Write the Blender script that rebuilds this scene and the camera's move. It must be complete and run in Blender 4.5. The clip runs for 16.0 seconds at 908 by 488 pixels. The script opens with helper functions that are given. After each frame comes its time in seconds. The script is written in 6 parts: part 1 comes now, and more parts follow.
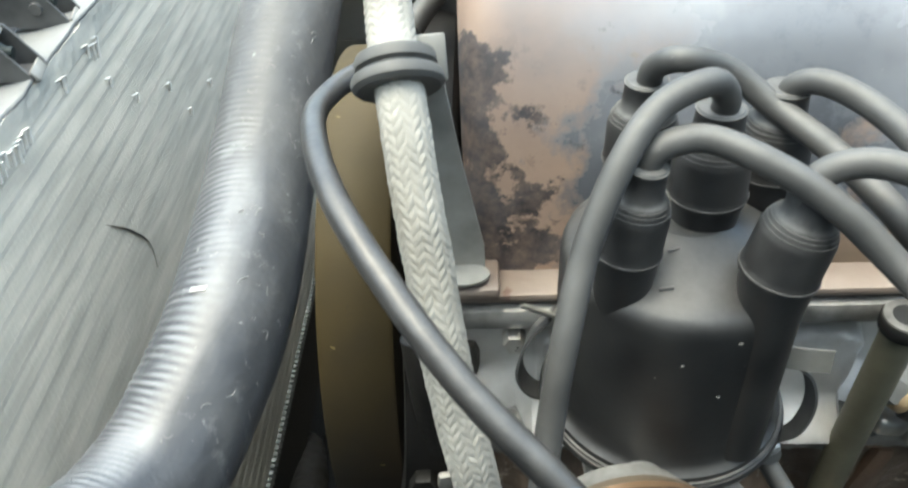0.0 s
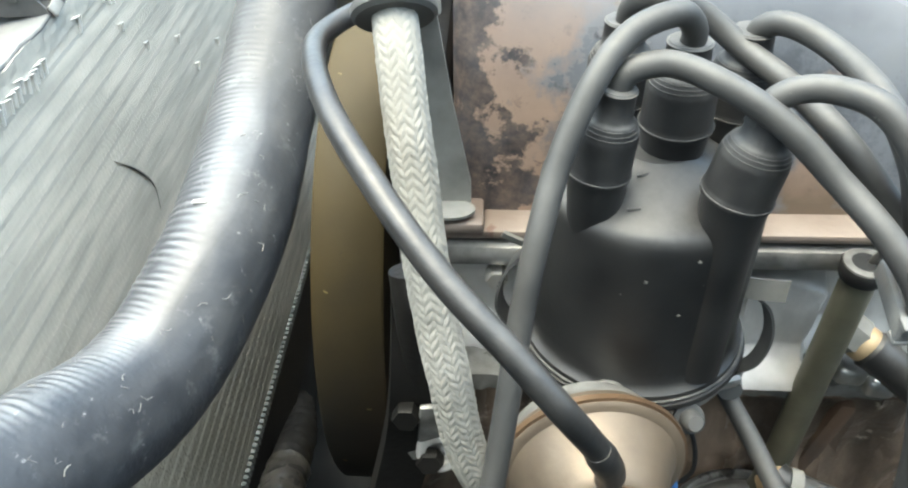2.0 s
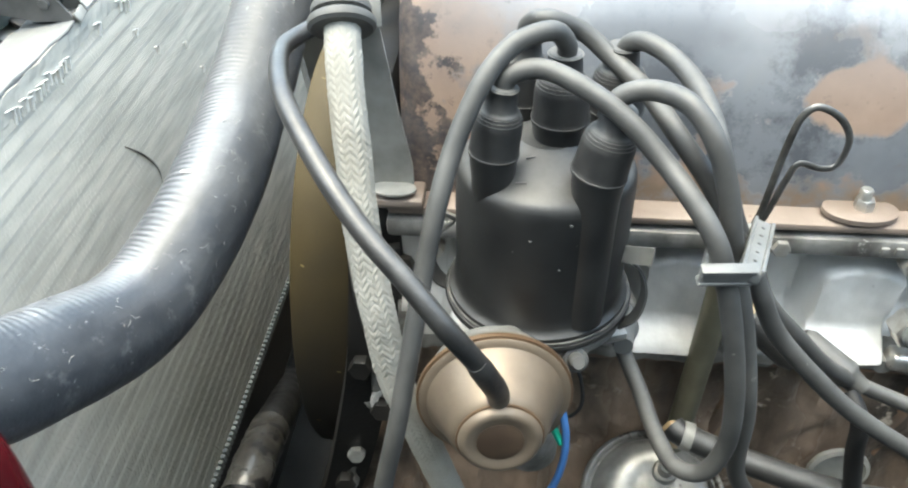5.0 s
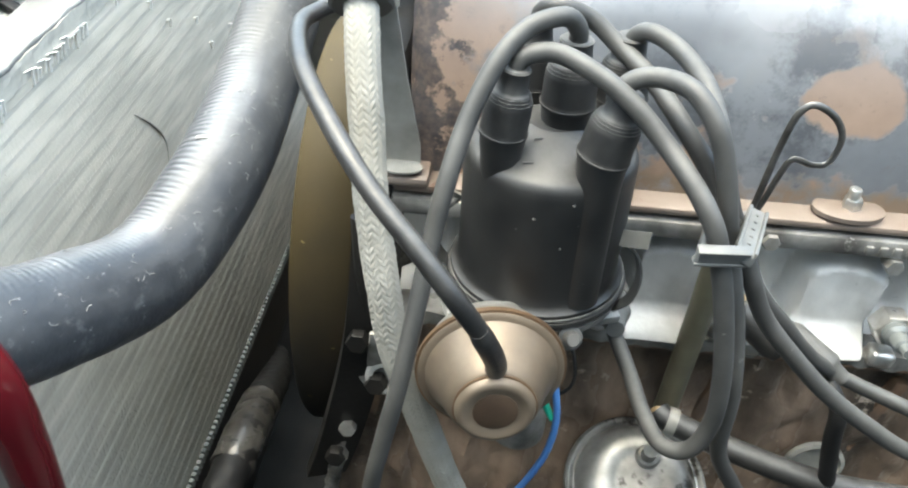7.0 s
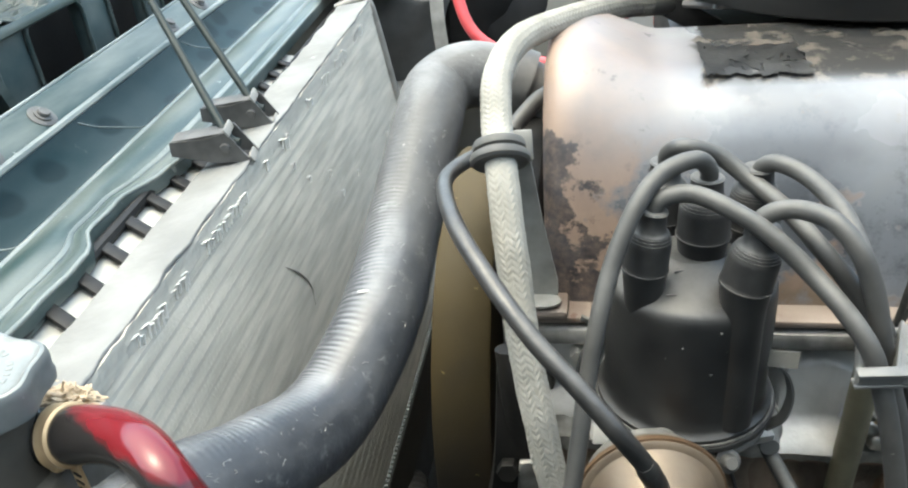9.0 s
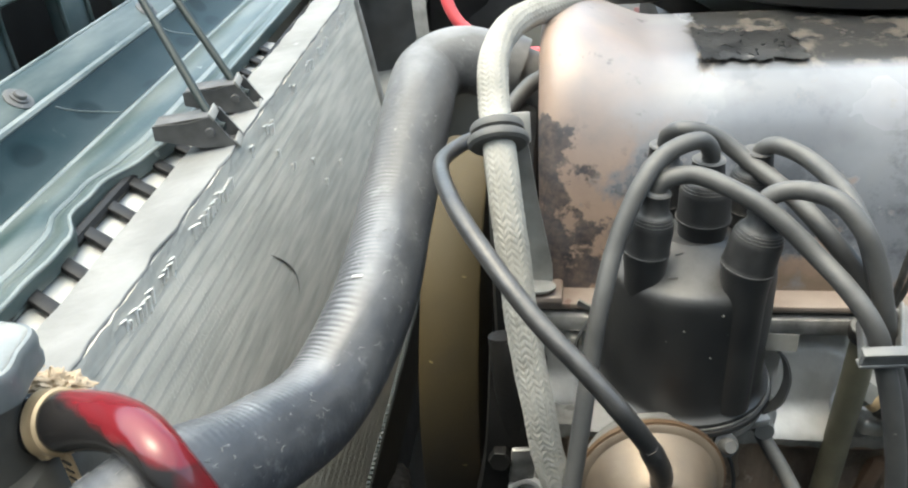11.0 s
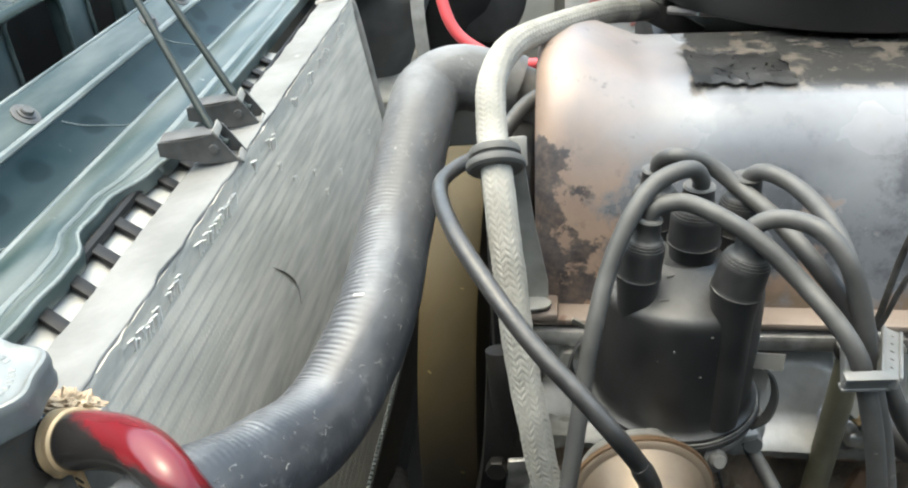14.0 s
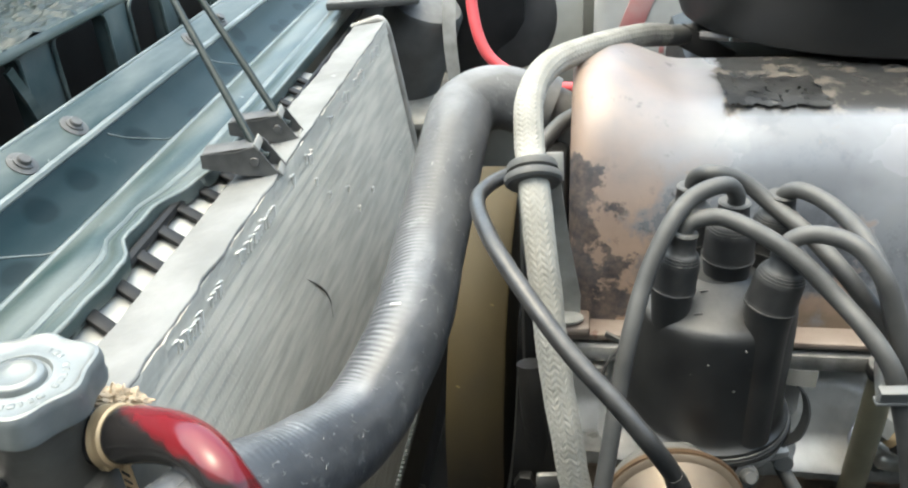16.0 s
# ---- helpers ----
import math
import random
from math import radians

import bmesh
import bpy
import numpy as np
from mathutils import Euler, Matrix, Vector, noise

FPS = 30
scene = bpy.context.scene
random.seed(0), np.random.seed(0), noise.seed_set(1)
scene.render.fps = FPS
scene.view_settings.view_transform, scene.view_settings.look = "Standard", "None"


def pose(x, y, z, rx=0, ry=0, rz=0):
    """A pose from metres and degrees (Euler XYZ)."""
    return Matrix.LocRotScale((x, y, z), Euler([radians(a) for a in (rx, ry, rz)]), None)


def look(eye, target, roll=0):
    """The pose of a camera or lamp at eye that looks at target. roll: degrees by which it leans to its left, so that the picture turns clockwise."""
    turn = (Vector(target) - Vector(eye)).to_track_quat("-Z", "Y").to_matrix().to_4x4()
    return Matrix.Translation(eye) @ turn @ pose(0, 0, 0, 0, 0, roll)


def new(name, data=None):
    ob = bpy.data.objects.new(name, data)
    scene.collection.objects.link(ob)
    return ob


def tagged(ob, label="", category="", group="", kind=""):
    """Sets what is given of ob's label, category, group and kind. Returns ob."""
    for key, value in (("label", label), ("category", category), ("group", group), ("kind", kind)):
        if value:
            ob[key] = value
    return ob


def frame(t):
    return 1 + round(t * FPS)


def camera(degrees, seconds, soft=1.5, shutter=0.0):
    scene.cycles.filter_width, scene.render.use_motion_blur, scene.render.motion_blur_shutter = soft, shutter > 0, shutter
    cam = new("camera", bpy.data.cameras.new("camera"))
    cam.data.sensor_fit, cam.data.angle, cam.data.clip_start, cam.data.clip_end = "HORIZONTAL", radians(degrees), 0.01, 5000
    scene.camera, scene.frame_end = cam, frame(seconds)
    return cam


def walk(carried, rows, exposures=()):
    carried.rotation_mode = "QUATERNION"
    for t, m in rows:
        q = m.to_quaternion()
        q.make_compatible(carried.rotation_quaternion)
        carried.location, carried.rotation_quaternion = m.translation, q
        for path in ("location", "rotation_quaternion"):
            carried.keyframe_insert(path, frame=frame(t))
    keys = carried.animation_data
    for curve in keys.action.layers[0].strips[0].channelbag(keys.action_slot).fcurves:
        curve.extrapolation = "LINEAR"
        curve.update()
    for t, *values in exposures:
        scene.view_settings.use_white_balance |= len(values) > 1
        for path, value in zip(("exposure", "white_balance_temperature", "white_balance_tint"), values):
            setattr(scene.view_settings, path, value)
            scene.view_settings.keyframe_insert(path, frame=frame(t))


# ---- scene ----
cam = camera(59.5, 16.0, 2.1, 0.5)
PATH = [
    (0, (0.0217, 0.0216, 1.1258), (-0.0768, 1.5642, -0.1433), -3.72),
    (0.5, (0.0166, 0.0102, 1.1168), (-0.0719, 1.5429, -0.1650), -1.95),
    (1, (0.0238, 0.0099, 1.1158), (-0.0433, 1.5403, -0.1700), -1.26),
    (1.5, (0.0249, 0.0023, 1.1162), (-0.0547, 1.5416, -0.1582), -1.32),
    (2, (0.0281, -0.0112, 1.1168), (-0.0697, 1.5297, -0.1544), -1.33),
    (2.5, (0.0343, -0.0196, 1.1213), (-0.0605, 1.5323, -0.1367), -1.26),
    (3, (0.0592, -0.0339, 1.1256), (-0.0360, 1.5115, -0.1404), -1.62),
    (3.5, (0.0740, -0.0571, 1.1345), (-0.0448, 1.4983, -0.1172), -1.81),
    (4, (0.0680, -0.0683, 1.1451), (-0.0837, 1.4872, -0.1028), -2.71),
    (4.5, (0.0712, -0.0742, 1.1453), (-0.0800, 1.4879, -0.0945), -1.71),
    (7, (0.0637, -0.0966, 1.1442), (-0.0382, 1.4691, -0.0960), 3.14),
    (7.5, (0.0555, -0.1026, 1.1439), (-0.0683, 1.4573, -0.1018), 3.24),
    (8, (0.0507, -0.1078, 1.1601), (-0.2726, 1.5119, 0.0323), -3.26),
    (8.5, (0.0615, -0.1153, 1.1669), (-0.2769, 1.5486, 0.1099), -5.81),
    (8.7, (0.0497, -0.1120, 1.1754), (-0.3112, 1.5638, 0.1450), -6.07),
    (10.8, (0.0273, -0.1074, 1.1652), (-0.2622, 1.5899, 0.1476), -5.05),
    (11, (0.0266, -0.1109, 1.1665), (-0.2567, 1.5773, 0.1322), -4.68),
    (11.5, (0.0277, -0.1138, 1.1713), (-0.2925, 1.5637, 0.1304), -5.02),
    (12, (0.0323, -0.1113, 1.1794), (-0.2704, 1.5610, 0.1250), -5.13),
    (12.5, (0.0362, -0.1176, 1.1809), (-0.2294, 1.5567, 0.1198), -4.38),
    (13, (0.0328, -0.1116, 1.1813), (-0.2681, 1.5505, 0.1105), -4.93),
    (13.5, (0.0309, -0.1132, 1.1812), (-0.2551, 1.5565, 0.1180), -4.67),
    (14, (0.0279, -0.1143, 1.1846), (-0.2498, 1.5674, 0.1382), -4.47),
    (14.5, (0.0311, -0.1218, 1.1744), (-0.2471, 1.5785, 0.1588), -4.43),
    (15, (0.0321, -0.1269, 1.1745), (-0.2617, 1.5746, 0.1652), -4.53),
    (15.5, (0.0273, -0.1282, 1.1757), (-0.3004, 1.5751, 0.1800), -4.52),
    (16, (0.0198, -0.1281, 1.1826), (-0.3055, 1.5827, 0.1990), -3.96),
]
walk(cam, [(t, look(eye, target, roll)) for t, eye, target, roll in PATH], [(0, 2.53, 6650, -5), (2, 2.83, 6650, -5), (4.5, 2.88, 6650, -4), (7.3, 2.86, 6700, -3), (7.5, 2.90, 6700, -3), (8, 2.62, 6800, -3), (8.7, 2.46, 6800, -3), (11, 2.38, 6880, -2), (16, 2.38, 6880, -2)])

# ---- light ----
world = bpy.data.worlds.new("sky")
scene.world = world
world.use_nodes = True
wn = world.node_tree
sky = wn.nodes.new("ShaderNodeTexSky")
sky.sky_type, sky.sun_disc = "NISHITA", False
sky.sun_elevation, sky.sun_rotation = radians(78), radians(-90)
sky.air_density, sky.dust_density, sky.ozone_density = 1.0, 4.0, 1.0
wn.links.new(sky.outputs[0], wn.nodes["Background"].inputs[0])
wn.nodes["Background"].inputs[1].default_value = 0.15

sun = new("sun", bpy.data.lights.new("sun", "SUN"))
sun.data.energy, sun.data.angle, sun.data.color = 0.58, radians(110), (1.0, 0.98, 0.95)
sun.matrix_world = look((-0.15, 0.28, 3.0), (0.05, 0.35, 0.9))

# ---- materials ----


def mat(name, base, rough=0.5, metal=0.0, second=None, amount=0.5, scale=30.0, fine=250.0, bump=0.15, spots=None, spot_amount=0.0, spot_scale=60.0, coat=0.0, rough_var=0.12, stretch=None, joined=False):
    """A surface with broad blotches, fine grain, relief and, where given, spots of dirt or wear."""
    m = bpy.data.materials.new(name)
    m.use_nodes = True
    t = m.node_tree
    n, l = t.nodes, t.links
    p = n["Principled BSDF"]
    p.inputs["Metallic"].default_value = metal
    p.inputs["Coat Weight"].default_value = coat
    co = n.new("ShaderNodeNewGeometry" if joined else "ShaderNodeTexCoord")
    place = co.outputs["Position" if joined else "Object"]
    broad = n.new("ShaderNodeTexNoise")
    broad.inputs["Scale"].default_value, broad.inputs["Detail"].default_value = scale, 6
    grain = n.new("ShaderNodeTexNoise")
    grain.inputs["Scale"].default_value, grain.inputs["Detail"].default_value = fine, 4
    for x in (broad, grain):
        l.new(place, x.inputs["Vector"])
    if stretch:
        mp = n.new("ShaderNodeMapping")
        mp.inputs["Scale"].default_value = stretch
        l.new(place, mp.inputs[0])
        l.new(mp.outputs[0], broad.inputs["Vector"])
    mix = n.new("ShaderNodeMix")
    mix.data_type = "RGBA"
    second = second or tuple(c * 0.75 for c in base)
    mix.inputs[6].default_value, mix.inputs[7].default_value = (*base, 1), (*second, 1)
    ramp = n.new("ShaderNodeMapRange")
    ramp.inputs[1].default_value, ramp.inputs[2].default_value = 0.35, 0.65
    ramp.inputs[4].default_value = amount
    l.new(broad.outputs["Fac"], ramp.inputs[0])
    l.new(ramp.outputs[0], mix.inputs[0])
    out = mix.outputs[2]
    if spots:
        sn = n.new("ShaderNodeTexNoise")
        sn.inputs["Scale"].default_value, sn.inputs["Detail"].default_value = spot_scale, 9
        sn.inputs["Roughness"].default_value = 0.65
        l.new(place, sn.inputs["Vector"])
        sr = n.new("ShaderNodeMapRange")
        edge = 0.72 - 0.35 * spot_amount
        sr.inputs[1].default_value, sr.inputs[2].default_value = edge, edge + 0.05
        l.new(sn.outputs["Fac"], sr.inputs[0])
        m2 = n.new("ShaderNodeMix")
        m2.data_type = "RGBA"
        m2.inputs[7].default_value = (*spots, 1)
        l.new(sr.outputs[0], m2.inputs[0])
        l.new(out, m2.inputs[6])
        out = m2.outputs[2]
    l.new(out, p.inputs["Base Color"])
    rr = n.new("ShaderNodeMapRange")
    rr.inputs[3].default_value, rr.inputs[4].default_value = max(0.02, rough - rough_var), min(1, rough + rough_var)
    l.new(broad.outputs["Fac"], rr.inputs[0])
    l.new(rr.outputs[0], p.inputs["Roughness"])
    b = n.new("ShaderNodeBump")
    b.inputs["Strength"].default_value, b.inputs["Distance"].default_value = bump, 0.001
    l.new(grain.outputs["Fac"], b.inputs["Height"])
    l.new(b.outputs[0], p.inputs["Normal"])
    return m


def dusty(m, colour, amount, low=0.35, high=0.95, scale=80.0):
    """Pale dust that has settled on whatever faces up, in uneven patches."""
    n, l = m.node_tree.nodes, m.node_tree.links
    p = n["Principled BSDF"]
    old = p.inputs["Base Color"].links[0].from_socket
    geo = n.new("ShaderNodeNewGeometry")
    sep = n.new("ShaderNodeSeparateXYZ")
    l.new(geo.outputs["Normal"], sep.inputs[0])
    up = n.new("ShaderNodeMapRange")
    up.interpolation_type = "SMOOTHSTEP"
    up.inputs[1].default_value, up.inputs[2].default_value = low, high
    l.new(sep.outputs["Z"], up.inputs[0])
    no = n.new("ShaderNodeTexNoise")
    no.inputs["Scale"].default_value, no.inputs["Detail"].default_value, no.inputs["Roughness"].default_value = scale, 8, 0.65
    l.new(geo.outputs["Position"], no.inputs["Vector"])
    var = n.new("ShaderNodeMapRange")
    var.inputs[1].default_value, var.inputs[2].default_value = 0.3, 0.7
    var.inputs[3].default_value, var.inputs[4].default_value = amount * 0.15, amount
    l.new(no.outputs["Fac"], var.inputs[0])
    f = n.new("ShaderNodeMath")
    f.operation = "MULTIPLY"
    l.new(up.outputs[0], f.inputs[0])
    l.new(var.outputs[0], f.inputs[1])
    x = n.new("ShaderNodeMix")
    x.data_type = "RGBA"
    x.inputs[7].default_value = (*colour, 1)
    l.new(f.outputs[0], x.inputs[0])
    l.new(old, x.inputs[6])
    l.new(x.outputs[2], p.inputs["Base Color"])
    return m


RUBBER = mat("dusty_black_rubber", (0.016, 0.016, 0.016), 0.38, second=(0.034, 0.033, 0.031), amount=0.8, scale=70, fine=500, bump=0.12)
dusty(RUBBER, (0.13, 0.128, 0.122), 0.5)
LEAD = mat("dusty_grey_lead_rubber", (0.036, 0.0357, 0.034), 0.55, second=(0.066, 0.0645, 0.060), amount=0.8, scale=60, fine=500, bump=0.08, spots=(0.15, 0.145, 0.13), spot_amount=0.12, spot_scale=150)
dusty(LEAD, (0.14, 0.139, 0.132), 0.5)
BAKELITE = mat("black_moulded_plastic", (0.010, 0.0102, 0.0105), 0.45, second=(0.024, 0.024, 0.0232), amount=0.8, scale=32, fine=400, bump=0.08, spots=(0.16, 0.155, 0.14), spot_amount=0.10, spot_scale=140)
BOOT = mat("black_boot_rubber", (0.012, 0.012, 0.012), 0.55, second=(0.030, 0.0295, 0.028), amount=0.7, scale=90, fine=500, bump=0.1)
dusty(BOOT, (0.16, 0.157, 0.147), 0.8, 0.15, 0.8)
COLLAR = mat("grey_dusty_rubber", (0.055, 0.054, 0.050), 0.6, second=(0.10, 0.099, 0.093), amount=0.8, scale=70, fine=500, bump=0.1)
BRAID = mat("dusty_woven_cotton", (0.315, 0.304, 0.270), 0.9, second=(0.205, 0.198, 0.172), amount=0.9, scale=30, fine=900, bump=0.3)
CORE = mat("dusty_aluminium_fins", (0.475, 0.455, 0.395), 0.7, 0.0, second=(0.32, 0.312, 0.272), amount=0.9, scale=120, fine=300, bump=0.3, spots=(0.48, 0.468, 0.42), spot_amount=0.14, spot_scale=30, joined=True, stretch=(1.0, 0.13, 1.0))
TUBE_AL = mat("dusty_aluminium_tubes", (0.475, 0.455, 0.395), 0.7, 0.0, second=(0.33, 0.322, 0.281), amount=0.9, scale=120, fine=300, bump=0.3, spots=(0.48, 0.468, 0.42), spot_amount=0.14, spot_scale=30, joined=True, stretch=(1.0, 0.13, 1.0))
BENT = mat("bright_bent_fin", (0.72, 0.71, 0.66), 0.5, 0.0, bump=0.05)
WHITE = mat("white_dusty_aluminium", (0.195, 0.197, 0.190), 0.75, 0.0, second=(0.140, 0.142, 0.136), amount=1.0, scale=24, fine=160, bump=0.7, spots=(0.27, 0.27, 0.26), spot_amount=0.2, spot_scale=22)
ZINC = mat("zinc_plated_steel", (0.21, 0.224, 0.22), 0.42, 0.35, second=(0.14, 0.153, 0.15), amount=0.9, scale=50, fine=300, bump=0.15, spots=(0.29, 0.30, 0.295), spot_amount=0.14, spot_scale=90)
STEEL = mat("bare_steel", (0.62, 0.61, 0.58), 0.32, 0.8, second=(0.40, 0.37, 0.32), amount=0.7, scale=120, fine=400, bump=0.15)
GREYSTEEL = mat("dull_grey_painted_steel", (0.29, 0.283, 0.258), 0.5, 0.1, second=(0.17, 0.166, 0.150), amount=0.9, scale=45, fine=300, bump=0.15, spots=(0.12, 0.085, 0.06), spot_amount=0.12)
PASSIVATED = mat("gold_passivated_steel", (0.225, 0.178, 0.130), 0.46, 0.45, second=(0.145, 0.113, 0.082), amount=0.9, scale=34, fine=300, bump=0.10, spots=(0.13, 0.082, 0.05), spot_amount=0.24, spot_scale=50)
BROWN = mat("browned_steel", (0.045, 0.030, 0.020), 0.6, 0.0, second=(0.075, 0.05, 0.032), amount=0.9, scale=60, fine=300, bump=0.15)
BROWN.node_tree.nodes["Principled BSDF"].inputs["Specular IOR Level"].default_value = 0.25
RUSTYGOLD = mat("stained_gold_steel", (0.21, 0.135, 0.08), 0.42, 0.6, second=(0.14, 0.09, 0.055), amount=0.8, scale=60, fine=300, bump=0.15)
ALLOY = mat("oily_cast_alloy", (0.66, 0.66, 0.64), 0.38, 0.1, second=(0.38, 0.377, 0.362), amount=1.0, scale=22, fine=220, bump=0.3, spots=(0.06, 0.055, 0.048), spot_amount=0.12, spot_scale=24, stretch=(1.0, 1.0, 0.45))
IRON = mat("grimy_cast_iron", (0.09, 0.085, 0.08), 0.5, 0.3, second=(0.16, 0.15, 0.14), amount=0.8, scale=30, fine=250, bump=0.4, spots=(0.20, 0.18, 0.16), spot_amount=0.1, spot_scale=70)
DARKIRON = mat("oily_dark_iron", (0.010, 0.0097, 0.009), 0.5, 0.0, second=(0.022, 0.0205, 0.019), amount=0.8, scale=25, fine=250, bump=0.3)
DARKIRON.node_tree.nodes["Principled BSDF"].inputs["Specular IOR Level"].default_value = 0.3
BLOCK = mat("oily_stained_casting", (0.32, 0.235, 0.172), 0.28, 0.0, second=(0.042, 0.034, 0.027), amount=1.0, scale=22, fine=200, bump=0.9, spots=(0.42, 0.35, 0.28), spot_amount=0.26, spot_scale=38, stretch=(1.0, 1.0, 0.35))
LIDSTEEL = mat("oily_pressed_steel", (0.33, 0.328, 0.312), 0.36, 0.5, second=(0.15, 0.147, 0.137), amount=1.0, scale=38, fine=150, bump=0.3, spots=(0.03, 0.027, 0.023), spot_amount=0.32, spot_scale=30)
RUST = mat("rusty_cast_iron", (0.21, 0.125, 0.075), 0.5, 0.1, second=(0.10, 0.075, 0.058), amount=1.0, scale=22, fine=250, bump=0.5, spots=(0.30, 0.22, 0.16), spot_amount=0.18, spot_scale=55)
FLANGE = mat("rust_stained_flange", (0.150, 0.112, 0.088), 0.5, 0.1, second=(0.24, 0.202, 0.172), amount=0.9, scale=18, fine=300, bump=0.25, spots=(0.115, 0.068, 0.048), spot_amount=0.2, spot_scale=60)
BODYGREEN = mat("dark_green_car_paint", (0.0085, 0.021, 0.0245), 0.40, 0.0, second=(0.020, 0.033, 0.037), amount=0.9, scale=30, fine=300, bump=0.05, spots=(0.06, 0.076, 0.076), spot_amount=0.12, spot_scale=26, stretch=(1.0, 0.5, 1.0))
EDGEGREEN = mat("worn_green_edge_paint", (0.016, 0.034, 0.032), 0.36, 0.0, second=(0.105, 0.122, 0.114), amount=0.95, scale=42, fine=300, bump=0.1, spots=(0.22, 0.236, 0.222), spot_amount=0.20, spot_scale=70, stretch=(1.0, 0.18, 1.0))
EDGEGREEN.node_tree.nodes["Principled BSDF"].inputs["Specular IOR Level"].default_value = 0.35
BEADPALE = mat("pale_worn_highlight_paint", (0.185, 0.205, 0.196), 0.38, 0.0, second=(0.055, 0.075, 0.072), amount=0.95, scale=45, fine=300, bump=0.1, stretch=(1.0, 0.25, 1.0))
BLACKPLASTIC = mat("black_plastic", (0.008, 0.008, 0.008), 0.55, second=(0.02, 0.02, 0.02), amount=0.7, scale=30, fine=300, bump=0.15)
BLACKPLASTIC.node_tree.nodes["Principled BSDF"].inputs["Specular IOR Level"].default_value = 0.25
AIRBLACK = mat("matt_black_painted_steel", (0.006, 0.0065, 0.0065), 0.45, second=(0.016, 0.016, 0.015), amount=0.6, scale=25, fine=300, bump=0.12, spots=(0.09, 0.09, 0.085), spot_amount=0.10, spot_scale=40)
YELLOW = mat("dusty_yellow_plastic", (0.150, 0.112, 0.030), 0.65, second=(0.09, 0.070, 0.024), amount=0.9, scale=14, fine=300, bump=0.1)
REDWIRE = mat("red_cable_insulation", (0.55, 0.06, 0.07), 0.45, second=(0.38, 0.05, 0.05), amount=0.6, scale=40)
BLUEWIRE = mat("blue_wire_insulation", (0.06, 0.17, 0.42), 0.4, second=(0.05, 0.13, 0.32), amount=0.5, scale=60)
GREENWIRE = mat("green_wire_insulation", (0.03, 0.45, 0.30), 0.35, second=(0.02, 0.3, 0.2), amount=0.5, scale=60)
DARKSTEEL = mat("dark_worn_steel", (0.16, 0.155, 0.145), 0.35, 0.7, second=(0.06, 0.056, 0.05), amount=0.9, scale=90, fine=400, bump=0.1)
OLIVE = mat("olive_grey_painted_tube", (0.125, 0.12, 0.085), 0.45, 0.1, second=(0.09, 0.085, 0.06), amount=0.8, scale=50, fine=300, bump=0.15)
BRASS = mat("brassy_clamp_steel", (0.56, 0.41, 0.24), 0.42, 0.4, second=(0.42, 0.31, 0.18), amount=0.8, scale=60, fine=300, bump=0.1)
CLOTH = mat("dirty_beige_sealing_tape", (0.45, 0.36, 0.25), 0.85, second=(0.25, 0.19, 0.13), amount=0.9, scale=60, fine=500, bump=0.5)
TIE = mat("grey_plastic_clip", (0.10, 0.102, 0.098), 0.42, second=(0.16, 0.16, 0.154), amount=0.7, scale=60, fine=300, bump=0.1)
PALE = mat("pale_grey_fender_paint", (0.24, 0.245, 0.23), 0.5, second=(0.15, 0.155, 0.145), amount=0.8, scale=9, fine=200, bump=0.1, spots=(0.10, 0.095, 0.08), spot_amount=0.14, spot_scale=15)
BOTTLE = mat("milky_plastic", (0.40, 0.40, 0.375), 0.4, second=(0.30, 0.295, 0.265), amount=0.7, scale=20, fine=200, bump=0.05)
FADED = mat("faded_red_print", (0.42, 0.12, 0.115), 0.5, second=(0.36, 0.22, 0.20), amount=0.9, scale=35)
DUCT = mat("grey_dusty_plastic", (0.045, 0.045, 0.043), 0.6, second=(0.085, 0.085, 0.08), amount=0.8, scale=25, fine=200, bump=0.1)
dusty(DUCT, (0.22, 0.22, 0.21), 0.5, 0.6, 0.98)
CONCRETE = mat("grey_concrete", (0.42, 0.41, 0.38), 0.85, second=(0.33, 0.32, 0.30), amount=0.8, scale=3, fine=120, bump=0.3)
FOIL = mat("crumpled_grey_film", (0.018, 0.028, 0.028), 0.42, 0.0, second=(0.045, 0.060, 0.058), amount=0.9, scale=40, fine=120, bump=0.4, spots=(0.16, 0.178, 0.17), spot_amount=0.14, spot_scale=70)
FOIL.node_tree.nodes["Principled BSDF"].inputs["Specular IOR Level"].default_value = 0.25

COVERGREY = mat("oily_dark_grey_cover", (0.085, 0.082, 0.075), 0.30, 0.3, second=(0.022, 0.020, 0.018), amount=1.0, scale=30, fine=220, bump=0.5, spots=(0.22, 0.21, 0.19), spot_amount=0.16, spot_scale=40)
OILY = mat("oily_dull_grey_casting", (0.30, 0.297, 0.28), 0.32, 0.25, second=(0.09, 0.085, 0.077), amount=1.0, scale=45, fine=250, bump=0.35, spots=(0.46, 0.45, 0.42), spot_amount=0.20, spot_scale=70)
DUST = mat("dust_on_rubber_edge", (0.12, 0.118, 0.11), 0.7, second=(0.05, 0.049, 0.046), amount=1.0, scale=120, fine=500, bump=0.1)
